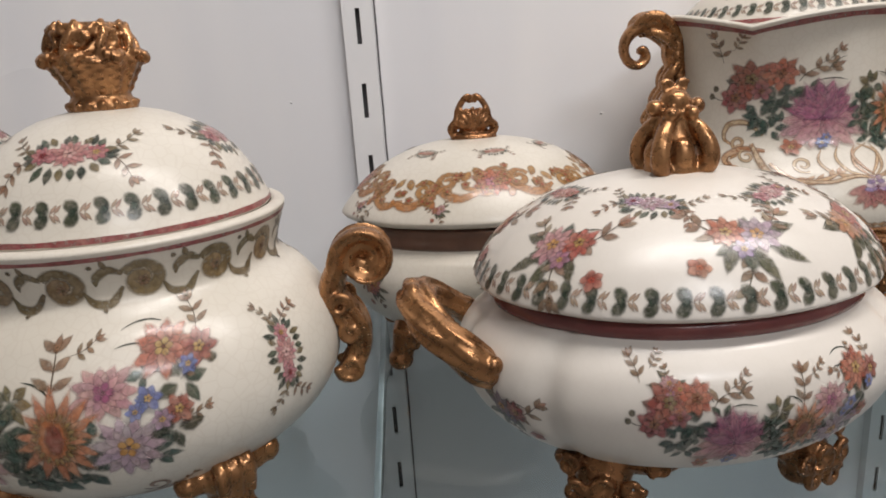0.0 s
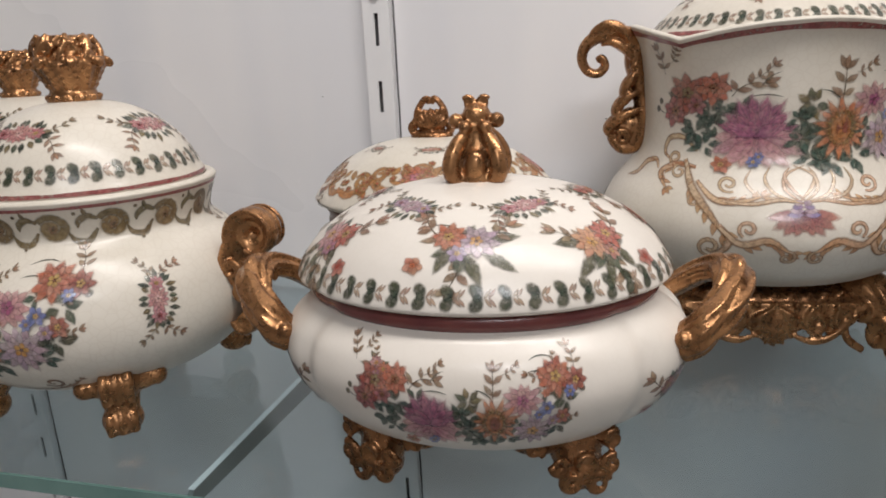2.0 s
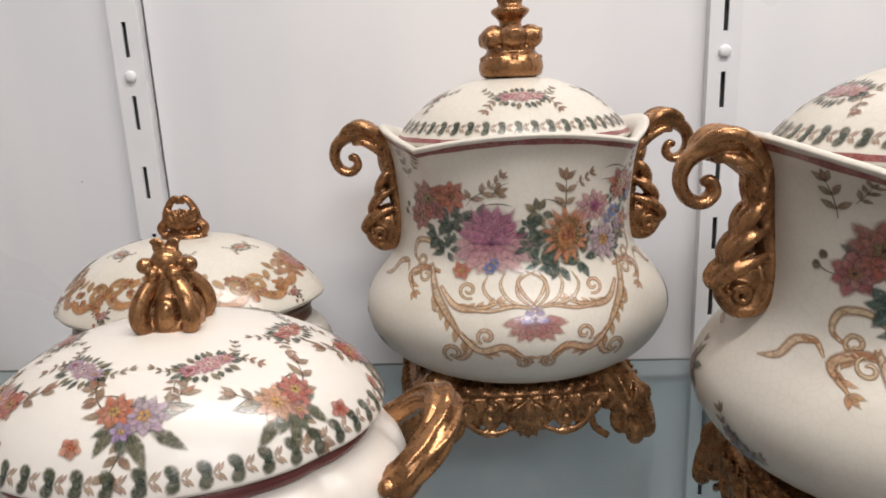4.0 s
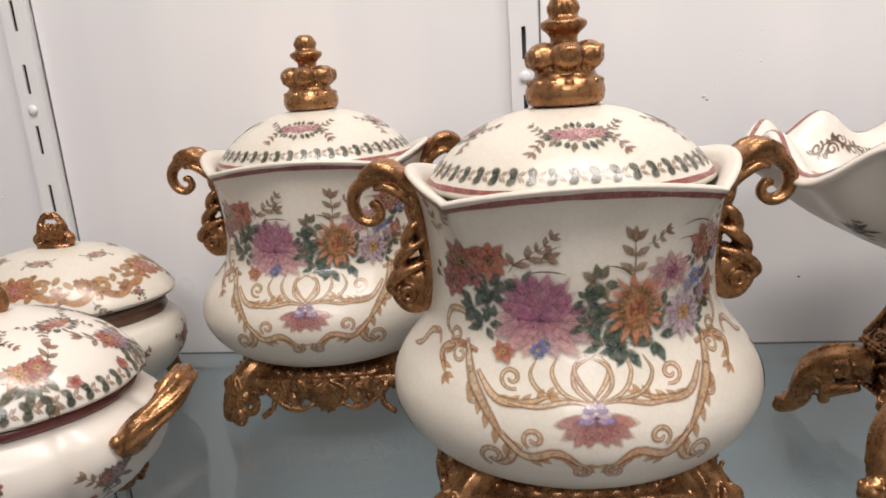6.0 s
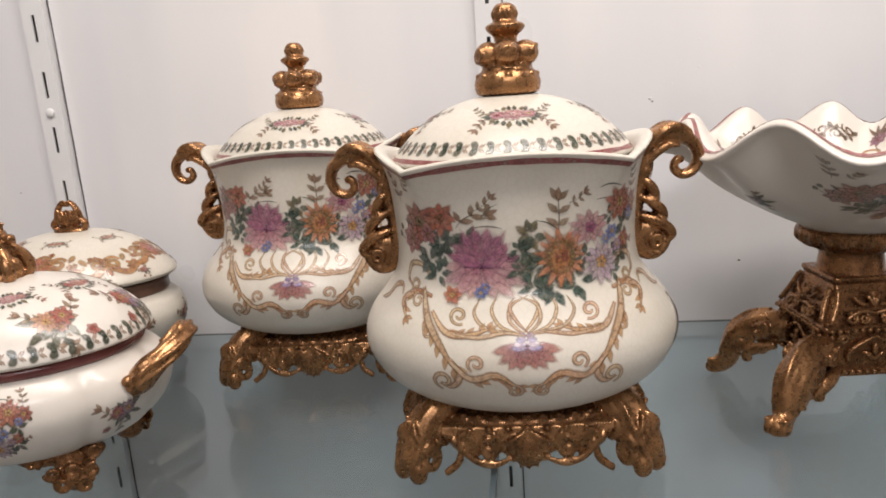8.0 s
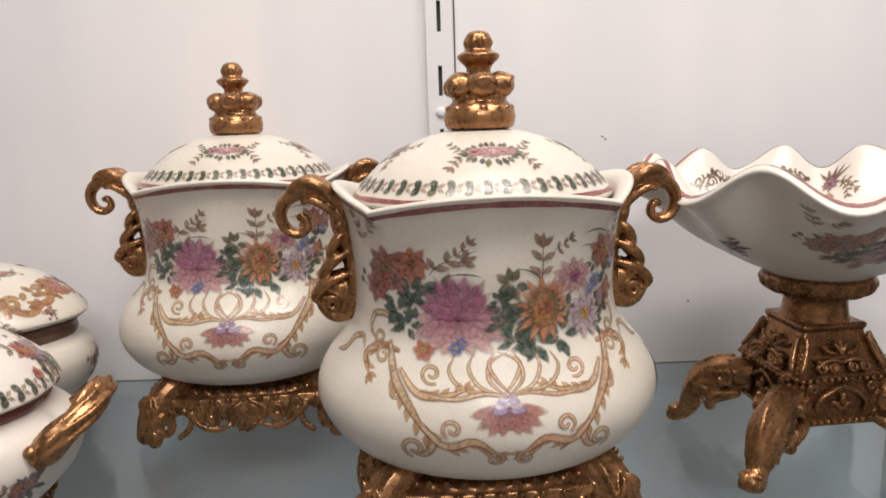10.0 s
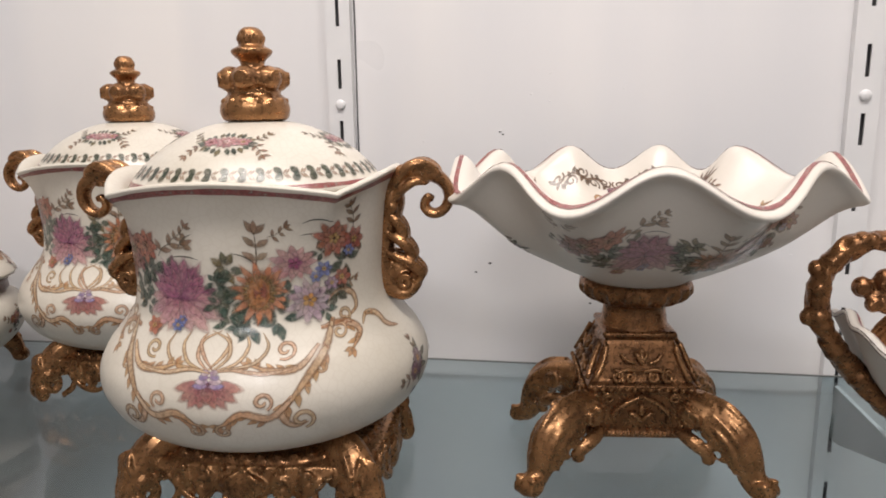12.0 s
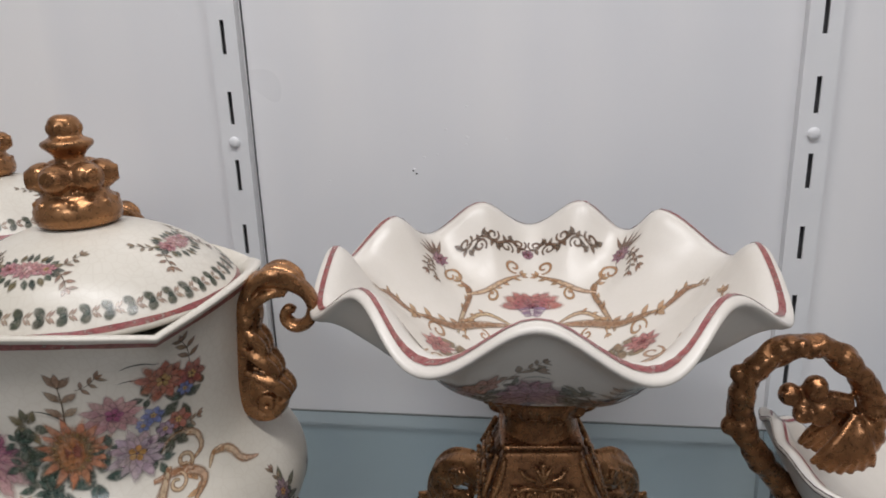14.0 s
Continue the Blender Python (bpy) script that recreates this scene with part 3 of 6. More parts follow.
def bouquet(p, th, v, size, fade=0.0, flip=1, squash=1.0):
    """The large mixed bouquet: a pink peony and an orange oval bloom in the middle, red and lilac flowers rising on both sides."""
    p.aim(th, v, 0.0, size, flip, squash, fade)
    teal = (0.030, 0.070, 0.060)
    # loose brown sprigs and fine dark blades behind
    for x, y, a, L, b in ((-0.86, 0.42, 1.15, .58, -0.75), (-0.60, 0.66, 0.35, .36, 0.3), (0.50, 0.28, 1.45, .60, 0.1), (0.66, 0.70, 0.15, .32, 0.4), (1.85, 0.72, 1.45, .46, 0.3), (-1.90, 0.75, 1.75, .50, 0.2), (-1.75, 0.95, 0.9, .34, 0.2), (1.66, 0.30, 0.5, .34, 0.4), (1.62, -0.05, -0.3, .30, 0.4)):
        p.sprig(x, y, a, 0.78 * L, 3, mix(OLIVE, BROWN, 0.55), mix(BROWN, WINE, 0.3), b, 0.44)
    for x, y, a, L, b in ((-0.86, 0.50, 1.75, .62, 1.25), (-0.62, 0.42, 0.25, .40, -0.3), (0.52, 0.30, 2.1, .36, 0.5), (1.50, 0.92, 2.6, .40, 0.6), (1.36, 0.70, 2.7, .30, 0.4), (-1.86, 0.16, 3.2, .28, -0.5), (-0.5, 0.55, 1.2, .30, -0.5)):
        p.blade(x, y, a, L, b)
    for x, y in ((-2.08, 0.22), (-2.02, 0.34), (1.98, 0.42)):
        p.blot(x, y, 0.05, mix(DKGREEN, OLIVE, 0.3))
    # leaf masses
    for x, y, r, n, c in ((-1.12, 0.20, .30, 6, teal), (-1.34, -0.10, .30, 6, teal), (-1.20, -0.28, .22, 5, teal), (-0.72, 0.26, .22, 5, GREEN), (0.06, 0.02, .30, 6, mix(GREEN, OLIVE, 0.35)), (0.14, -0.22, .30, 6, GREEN), (0.12, 0.30, .22, 7, mix(OLIVE, YELLOW, 0.25)), (0.40, -0.48, .27, 6, teal), (0.74, -0.44, .26, 6, teal), (0.16, -0.46, .22, 5, GREEN), (1.70, 0.28, .26, 5, mix(GREEN, OLIVE, 0.3)), (1.55, -0.16, .26, 6, mix(DKGREEN, OLIVE, 0.3)), (-1.66, 0.42, .22, 5, mix(DKGREEN, WINE, 0.4)), (1.34, 0.44, .18, 4, GREEN), (1.36, -0.38, .2, 5, teal)):
        p.cluster(x, y, r, n, c)
    # red and rust flowers on one side, pink, lilac and red on the other
    p.daisy(-1.70, 0.20, 0.27, 7, WINE, mix(RED, PURPLE, 0.35), BROWN, 1, 2)
    p.daisy(-1.48, 0.50, 0.34, 8, WINE, mix(RED, BROWN, 0.3), OLIVE, 1, 2)
    p.daisy(-1.10, 0.56, 0.27, 8, mix(RED, WINE, 0.4), mix(RED, ORANGE, 0.4), BROWN, 1, 2)
    p.daisy(-1.34, 0.30, 0.16, 6, WINE, mix(PINK, WINE, 0.4), BROWN)
    p.daisy(0.98, 0.32, 0.33, 11, mix(PINK, MAGENTA, 0.5), mix(PINK, IVORY, 0.22), MAGENTA, 0.78, 2)
    p.daisy(1.52, 0.64, 0.31, 9, WINE, mix(RED, ORANGE, 0.45), YELLOW, 1, 2)
    p.daisy(1.86, 0.56, 0.20, 7, WINE, mix(RED, BROWN, 0.3), YELLOW)
    p.peony(-0.52, -0.08, 0.57)
    p.raised()
    p.base += 0.00015
    for x, y, r, n in ((-0.02, 0.12, .16, 5), (0.02, -0.18, .20, 5), (0.26, -0.50, .18, 5), (0.88, -0.08, .16, 4), (-1.06, 0.04, .17, 4)):
        p.cluster(x, y, r, n, mix(GREEN, teal, 0.5))
    p.sunflower(0.55, -0.05, 0.38, 1.22)
    p.daisy(1.14, -0.22, 0.33, 11, mix(PURPLE, LILAC, 0.5), mix(LILAC, IVORY, 0.30), GOLDEN, 1, 2)
    for x, y, r, c in ((1.36, 0.20, .13, BLUE), (1.24, 0.10, .09, BLUE), (-0.54, -0.52, .10, BLUE), (-0.48, -0.44, .08, BLUE), (-0.94, -0.58, .15, mix(RED, ORANGE, 0.4)), (1.62, 0.04, .15, mix(RED, BROWN, 0.3)), (1.46, -0.02, .11, LILAC), (1.74, 0.42, .10, BLUE)):
        p.daisy(x, y, r, 6, mix(c, IVORY, 0.15), c, YELLOW)


def acanthus(p, pts, w, col=TAN, teeth=4, side=1):
    """A painted leafy scroll stem: brown outline, pale fill, teeth on one side and a tuft at its end."""
    c = catmull(pts, 14)
    for i in range(teeth):
        k = 5 + int(7 * i / max(1, teeth - 1))
        d = c[min(k + 1, 14)] - c[k - 1]
        a = math.atan2(d[1], d[0])
        p.petal(c[k][0], c[k][1], a + side * 0.7, w * 1.25, w * 0.55, mix(col, BROWN, 0.55), mix(col, IVORY, 0.12), 0.9)
    d = c[-1] - c[-3]
    a = math.atan2(d[1], d[0])
    for g in (-0.7, 0.0, 0.7):
        p.petal(c[-1][0], c[-1][1], a + g, w * 1.1, w * 0.55, mix(col, BROWN, 0.5), mix(col, IVORY, 0.12), 0.9)
    p.stroke(pts, w * 0.86, mix(col, BROWN, 0.75), 0.8)
    p.stroke(pts, w * 0.58, mix(col, IVORY, 0.42), 0.85, end=mix(col, IVORY, 0.1))


def scrollwork(p, th, v, size, col=TAN, cup=True):
    """The symmetrical tan scrolls that carry the bouquet: leafy stems, ribbons, and a shell-shaped cup in the middle."""
    D, F = mix(col, BROWN, 0.5), mix(col, IVORY, 0.36)

    def curled(x, y, r, a, turns, w):
        p.curl(x, y, r, a, turns, w * 1.05, D)
        p.curl(x, y, r, a, turns, w * 0.6, F)

    def line(w, *pts):
        p.stroke(pts, w, D)
        p.stroke(pts, w * 0.6, F)

    for g in (-1, 1):
        p.aim(th, v, 0.0, size, g, 0.94)
        line(0.085, (1.16, 0.30), (1.36, 0.46), (1.60, 0.44), (1.66, 0.26), (1.46, 0.14))
        curled(1.46, 0.20, 0.10, 4.7, 1.15, 0.05)
        line(0.10, (1.78, 0.14), (1.98, 0.10), (2.12, -0.08), (2.34, -0.16))
        line(0.06, (1.70, 0.02), (1.78, 0.14), (1.92, 0.17))
        acanthus(p, [(1.14, 0.10), (1.42, 0.12), (1.64, -0.02), (1.50, -0.22)], 0.12, mix(col, ORANGE, 0.2), 5, -1)
        curled(1.36, 0.02, 0.10, 1.2, -1.1, 0.045)
        acanthus(p, [(1.30, 0.20), (1.16, -0.16), (0.98, -0.42), (0.76, -0.72)], 0.14, col, 5, 1)
        line(0.09, (0.80, -0.62), (0.70, -0.80), (0.80, -0.97), (0.95, -0.94))
        curled(0.89, -0.90, 0.13, 4.9, 1.15, 0.06)
        acanthus(p, [(0.80, -0.66), (0.58, -0.84), (0.32, -0.78), (0.12, -0.92)], 0.12, mix(col, ORANGE, 0.2), 5, 1)
        curled(0.14, -0.99, 0.09, 1.6, 1.1, 0.05)
        curled(0.52, -0.66, 0.10, 5.2, 1.2, 0.05)
        acanthus(p, [(1.10, -0.08), (0.88, -0.32), (0.62, -0.34), (0.40, -0.26)], 0.11, col, 4, -1)
        line(0.06, (0.80, -0.34), (0.50, -0.36), (0.22, -0.30), (0.0, -0.34))
        curled(0.74, -0.10, 0.12, 4.2, 1.3, 0.05)
        curled(1.12, -0.36, 0.07, 2.6, 1.0, 0.04)
        for q in (((0.04, -0.32), (0.26, -0.22), (0.36, -0.02), (0.30, 0.16)), ((0.0, -0.34), (0.16, -0.16), (0.14, 0.04), (-0.06, 0.16)), ((0.10, -0.30), (0.42, -0.24), (0.56, -0.06), (0.50, 0.12)), ((0.02, -0.30), (-0.10, -0.14), (-0.16, 0.02), (-0.10, 0.14))):
            line(0.05, *q)
    if cup:
        p.aim(th, v - 0.50 * size * 0.94, 0.0, size)
        for i in range(9):
            a = -math.pi * (0.05 + 0.90 * i / 8)
            p.petal(0, 0.04, a, 0.20 + 0.18 * abs(math.cos(a)), 0.13, mix(WINE, PURPLE, 0.4), mix(mix(PINK, BROWN, 0.25), TAN, 0.35), 0.3)
        for i in range(4):
            for a in (0, math.pi):
                p.petal(0, 0.02 + 0.045 * i, a, 0.17 - 0.025 * i, 0.07, LILAC, (mix(BLUE, LILAC, 0.5), mix(LILAC, IVORY, 0.6))[i % 2])


def spray(p, th, v, size, turn=0.0, c1=RED, c2=LILAC, flip=1, fade=0.0):
    """A loose spray: one or two blossoms, sprigs and fine blades."""
    p.aim(th, v, turn, size, flip, 1, fade)
    p.sprig(-0.1, 0.0, 2.8, 0.62, 3, mix(OLIVE, BROWN, 0.6), c1, -0.35, 0.42)
    p.sprig(0.0, -0.1, -1.2, 0.55, 3, mix(OLIVE, BROWN, 0.4), None, -0.4, 0.42)
    p.sprig(0.15, 0.05, 0.35, 0.52, 3, OLIVE, c1, 0.3, 0.42)
    p.cluster(0.05, -0.02, 0.36, 9, mix(GREEN, OLIVE, 0.3))
    for x, y, a, L in ((0.1, -0.15, 5.2, .5), (0.3, -0.1, 5.7, .5), (-0.1, -0.1, 4.4, .4), (0.35, 0.1, 0.2, .4)):
        p.leaf(x, y, a, L, 0.17, mix(GREEN, OLIVE, 0.4))
    p.blade(0.05, 0.1, 1.9, 0.55, 0.9)
    p.blade(0.2, 0.1, 0.9, 0.5, -0.7)
    p.daisy(0.20, 0.06, 0.30, 9, c2, mix(c2, IVORY, 0.2), GOLDEN, 1, 2)
    p.daisy(-0.16, 0.10, 0.26, 8, mix(c1, WINE, 0.4), c1, YELLOW, 1, 2)
    p.daisy(0.0, -0.16, 0.14, 6, c2, mix(c2, BLUE, 0.3), YELLOW)
    p.daisy(-0.5, -0.42, 0.15, 5, c1, mix(c1, IVORY, 0.2), c1)


# ---------------- covered urn
def urn(label, m):
    top = thing("covered_urn", label, "covered urn", m, "pair of matching covered urns")

    def rim(th, v, r, z):
        k = min(1.0, max(0.0, (z - 0.135) / 0.043)) ** 1.6
        bow = abs(math.cos(2 * th)) ** 0.85
        tip = abs(math.sin(th)) ** 8
        return r * (1 + k * (0.050 * (1 - bow) ** 1.5 - 0.022 * bow + 0.022 * tip)), z + k * (0.0070 * bow - 0.0052 + 0.0026 * tip)

    body = Surf([(0.030, 0.0395), (0.048, 0.0405), (0.068, 0.0452), (0.0845, 0.0550), (0.0938, 0.0688), (0.0948, 0.0812), (0.0893, 0.0930), (0.0805, 0.1036), (0.0735, 0.114), (0.0712, 0.128), (0.0718, 0.145), (0.0735, 0.160), (0.0765, 0.171),
                 (0.0805, 0.1775), (0.0812, 0.1797), (0.0785, 0.1806), (0.073, 0.1765), (0.070, 0.168), (0.067, 0.150)], ax=0.962, ay=0.90, warp=rim, n=110)
    b = part("body", body.mesh(128), M_GLAZE, top)
    p = Paint(body, seed=3)
    for k, th in enumerate((0.0, math.pi)):
        scrollwork(p, th, body.at_z(0.1055), 0.0465)
        bouquet(p, th, body.at_z(0.1295), 0.0395, 0.0, 1, 0.90)
    for th in (math.pi / 2, -math.pi / 2):
        spray(p, th - 0.25, body.at_z(0.078), 0.022, 0.9, PURPLE, PURPLE)
        spray(p, th + 0.25, body.at_z(0.062), 0.020, -0.5, WINE, PURPLE)
    p.done("painted_bouquet", b, M_FIRED, "enamelled bouquets of purple, orange and red flowers over tan scrolls")
    p = Paint(body, seed=4)
    ring_line(p, body.at_z(0.1758), 0.0032, (0.25, 0.06, 0.06))
    p.done("red_rim_line", b, M_FIRED, "dusky red line under the rim")

    lid = Surf([(0.060, 0.172), (0.0685, 0.1735), (0.0705, 0.1755), (0.0690, 0.1785), (0.0640, 0.1845), (0.0550, 0.1930), (0.0430, 0.2003), (0.0290, 0.2060), (0.0150, 0.2088), (0.0, 0.2095)], 0.962, 0.90, n=50)
    l = part("lid", lid.mesh(112), M_GLAZE, top, "domed glazed lid")
    p = Paint(lid, seed=5)
    leaf_border(p, lid.at_z(0.1840), 46, 0.0082)
    ring_line(p, lid.at_z(0.1778), 0.0026, (0.25, 0.06, 0.06))
    for k in range(4):
        posy(p, TAU * k / 4, lid.at_z(0.1982), 0.0240, PINK)
    p.done("lid_painting", l, M_FIRED, "green leaf border and small rose sprays")

    fin = Surf([(0.0, 0.2085), (0.0150, 0.2090), (0.0182, 0.2125), (0.0184, 0.2175), (0.0160, 0.2220), (0.0138, 0.2245), (0.0142, 0.2262), (0.0125, 0.2270), (0.0090, 0.2320), (0.0066, 0.2385), (0.0066, 0.2425), (0.0104, 0.2465), (0.0108, 0.2488), (0.0080, 0.2505), (0.0058, 0.2520), (0.0066, 0.2555), (0.0062, 0.2590), (0.0035, 0.2612), (0.0, 0.2616)], n=70)
    bm = fin.mesh(32)
    for i in range(6):
        a = TAU * i / 6
        d = Vector((math.sin(a), -math.cos(a), 0))
        q = Vector((math.cos(a), math.sin(a), 0))
        bead(bm, d * 0.0116 + Vector((0, 0, 0.2325)), 0.0074, (1, 1, 1.0), 3)
        scroll(bm, d * 0.0178 + Vector((0, 0, 0.2325)), q, (0, 0, 1), 0.0042, 1.2, 0.0014, 0.0009, i)
    for i in range(14):
        a = TAU * i / 14
        bead(bm, (0.0166 * math.sin(a), -0.0166 * math.cos(a), 0.2205), 0.0019, sub=1)
        tube(bm, [(0.0060 * math.sin(a), -0.0060 * math.cos(a), 0.2515, 0.0007), (0.0068 * math.sin(a), -0.0068 * math.cos(a), 0.256, 0.0010), (0.0028 * math.sin(a), -0.0028 * math.cos(a), 0.2612, 0.0007)], n=6, seg=5)
    grow(bm, Matrix.Translation((0, 0, 0.2085)) @ Matrix.Diagonal((1, 1, 0.935, 1)) @ Matrix.Translation((0, 0, -0.2085)))
    part("finial", bm, M_GILT, l, "gilt moulded finial", fuse=0.0008)

    for g in (-1, 1):
        bm = bmesh.new()
        # the leafy crest that rolls outwards into an open hook
        tube(bm, [(0.0745, 0, 0.1720, 0.0050), (0.0800, 0, 0.1800, 0.0052), (0.0890, 0, 0.1825, 0.0050), (0.0980, 0, 0.1815, 0.0044), (0.1055, 0, 0.1765, 0.0036), (0.1080, 0, 0.1690, 0.0031), (0.1050, 0, 0.1620, 0.0029), (0.0990, 0, 0.1598, 0.0028), (0.0945, 0, 0.1635, 0.0026), (0.0962, 0, 0.1685, 0.0024), (0.0995, 0, 0.1675, 0.0018)], 60, 10, 1.6)
        for s in (-1, 0, 1):
            y = 0.0062 * s
            tube(bm, [(0.0780, y, 0.1745, 0.0020), (0.0850, y * 1.2, 0.1840, 0.0031), (0.0930, y * 1.1, 0.1872, 0.0032), (0.1005, y * 0.8, 0.1842, 0.0025), (0.1040, y * 0.5, 0.1790, 0.0012)], 18, 7)
            tube(bm, [(0.0765, y * 0.9, 0.1660, 0.0018), (0.0835, y, 0.1735, 0.0026), (0.0905, y, 0.1775, 0.0024), (0.0965, y * 0.6, 0.1765, 0.0014)], 14, 7)
        for s in (-1, 1):
            scroll(bm, (0.0775, s * 0.0062, 0.1640), (1, 0, 0), (0, 0, 1), 0.0036, 1.4, 0.0015, 0.0008, 1.0)
            bead(bm, (0.0775, s * 0.0060, 0.1640), 0.0026)
        # the stem along the neck, swelling into a curled leaf at its foot
        tube(bm, [(0.0760, 0, 0.1760, 0.0054), (0.0775, 0, 0.1660, 0.0056), (0.0752, 0, 0.1550, 0.0046), (0.0728, 0, 0.1430, 0.0044), (0.0722, 0, 0.1310, 0.0050), (0.0752, 0, 0.1200, 0.0056), (0.0822, 0, 0.1165, 0.0050), (0.0885, 0, 0.1215, 0.0038), (0.0890, 0, 0.1275, 0.0028), (0.0850, 0, 0.1290, 0.0022)], 56, 10, 1.45)
        bead(bm, (0.0795, 0, 0.1265), 0.0095, (0.92, 0.66, 1.10), 3)
        for k in range(3):
            x, z = 0.0762 - 0.0006 * k, 0.1585 - 0.0105 * k
            reach = 0.0062 + 0.0046 * k
            for s in (-1, 0, 1):
                y = s * (0.0052 + 0.0006 * k)
                tube(bm, [(x - 0.001, y, z + 0.001, 0.0016), (x + 0.45 * reach, y * 1.15, z - 0.0020, 0.0028), (x + 0.90 * reach, y, z - 0.0062, 0.0032), (x + 1.14 * reach, y * 0.75, z - 0.0112, 0.0027), (x + 0.92 * reach, y * 0.6, z - 0.0148, 0.0018), (x + 0.68 * reach, y * 0.6, z - 0.0128, 0.0014)], 18, 7)
        for s in (-1, 1):
            scroll(bm, (0.0835, s * 0.0066, 0.1225), (1, 0, 0), (0, 0, 1), 0.0042, 1.5, 0.0016, 0.0009, 0.6)
            scroll(bm, (0.0872, s * 0.0040, 0.1310), (1, 0, 0), (0, 0, 1), 0.0030, 1.3, 0.0015, 0.0009, 2.0)
        grow(bm, Matrix.Diagonal((g, 1, 1, 1)) @ Matrix.Translation((-0.0026, 0, -0.0016)))
        part("handle", bm, M_GILT, top, "gilt scrolled leaf handle", fuse=0.0007)

    base = Surf([(0.0, 0.0245), (0.046, 0.0250), (0.060, 0.0288), (0.062, 0.0332), (0.057, 0.0370), (0.050, 0.0400), (0.045, 0.0425), (0.0, 0.0430)], warp=lambda th, v, r, z: (r * (1 + 0.10 * abs(math.sin(2 * th)) ** 2), z), n=36)
    base.ax, base.ay = 1.05, 0.82
    bm = base.mesh(64)
    for i in range(46):
        a = TAU * i / 46
        r = 0.0595 * (1 + 0.10 * abs(math.sin(2 * a)) ** 2)
        bead(bm, (1.05 * r * math.sin(a), -0.82 * r * math.cos(a), 0.0366), 0.0023, sub=1)
    stand = part("stand", bm, M_BRONZE, top, "moulded gilt stand", fuse=0.0013)
    for k in range(4):
        bm = bmesh.new()
        rot = Matrix.Rotation(TAU * k / 4, 4, "Z")
        # curved apron between two feet, with a shell in its middle
        rows = []
        for i in range(25):
            x = -0.046 + 0.092 * i / 24
            q = x / 0.046
            y = -0.0610 - 0.0040 * (1 - q * q)
            drop = 0.0075 + 0.0085 * abs(q) ** 1.5 - 0.003 * math.cos(q * 9)
            rows.append([bm.verts.new((x, y + 0.008 * f2, zz)) for f2, zz in ((1, 0.0245), (0, 0.0225), (-0.25, 0.5 * (0.0225 + drop)), (0, drop), (0.6, drop + 0.001), (1, 0.0225))])
        for a, b2 in zip(rows, rows[1:]):
            for j in range(6):
                bm.faces.new((a[j], a[(j + 1) % 6], b2[(j + 1) % 6], b2[j]))
        bm.faces.new(rows[0])
        bm.faces.new(rows[-1][::-1])
        fan(bm, (0, -0.0655, 0.0215), (0, 0, -1), (1, 0, 0), 0.0165, 9, 2.3, 0.0016, (0, -0.0035, 0))
        for s in (-1, 1):
            scroll(bm, (s * 0.0205, -0.0665, 0.0150), (s, 0, 0), (0, 0, 1), 0.0056, 1.6, 0.0017, 0.0009, 2.0)
            scroll(bm, (s * 0.0335, -0.0655, 0.0175), (s, 0, 0), (0, 0, -1), 0.0046, 1.5, 0.0015, 0.0008, 1.0)
            tube(bm, [(s * 0.010, -0.0665, 0.0095, 0.0012), (s * 0.019, -0.0672, 0.0075, 0.0018), (s * 0.029, -0.0665, 0.0100, 0.0018), (s * 0.040, -0.0645, 0.0180, 0.0012)], 12, 6)
        for i in range(7):
            bead(bm, (-0.03 + 0.01 * i, -0.0668, 0.0222), 0.0017, sub=1)
        grow(bm, Matrix.Diagonal((1.05, 0.80, 1.42, 1)) @ rot)
        part("apron", bm, M_GILT, stand, "gilt apron with shell relief", fuse=0.0009)
        bm = bmesh.new()
        tube(bm, [(0, -0.058, 0.0250, 0.0085), (0, -0.071, 0.0245, 0.0090), (0, -0.082, 0.0185, 0.0085), (0, -0.0885, 0.0105, 0.0075), (0, -0.0905, 0.0062, 0.0062)], 20, 12, 1.25)
        for s in (-1, 1):
            scroll(bm, (s * 0.0095, -0.083, 0.0105), (0, -1, 0), (0, 0, 1), 0.0062, 1.6, 0.0026, 0.0012, 0.5)
            scroll(bm, (s * 0.0105, -0.074, 0.0195), (0, -1, 0), (0, 0, 1), 0.0048, 1.5, 0.0019, 0.0010, 2.4)
            bead(bm, (s * 0.0060, -0.0905, 0.0056), 0.0056, (1, 1, 1))
            tube(bm, [(s * 0.002, -0.066, 0.0330, 0.0012), (s * 0.006, -0.079, 0.0275, 0.0020), (s * 0.008, -0.090, 0.0165, 0.0018), (s * 0.007, -0.095, 0.0080, 0.0010)], 12, 6)
            tube(bm, [(s * 0.012, -0.062, 0.0225, 0.0018), (s * 0.017, -0.067, 0.0165, 0.0022), (s * 0.019, -0.072, 0.0085, 0.0022), (s * 0.015, -0.079, 0.0040, 0.0018)], 12, 6)
        fan(bm, (0, -0.084, 0.0265), (0, -0.55, -1), (1, 0, 0), 0.0150, 5, 1.5, 0.0016, (0, -0.0035, 0.002))
        grow(bm, Matrix.Diagonal((1.03, 0.79, 1.38, 1)) @ rot @ Matrix.Rotation(math.pi / 4, 4, "Z"))
        part("foot", bm, M_GILT, stand, "gilt scrolled corner foot", fuse=0.0008)
    return top


urn_front = urn("ivory crackle-glazed covered urn with painted bouquet on gilt stand", pose(0.4255, -0.2065, 0, 0, 0, 3.5))
urn_back = copy_thing(urn_front, pose(0.2615, -0.074, 0, 0, 0, 4.5))
tagged(urn_back, "ivory crackle-glazed covered urn with painted bouquet, close to the wall")


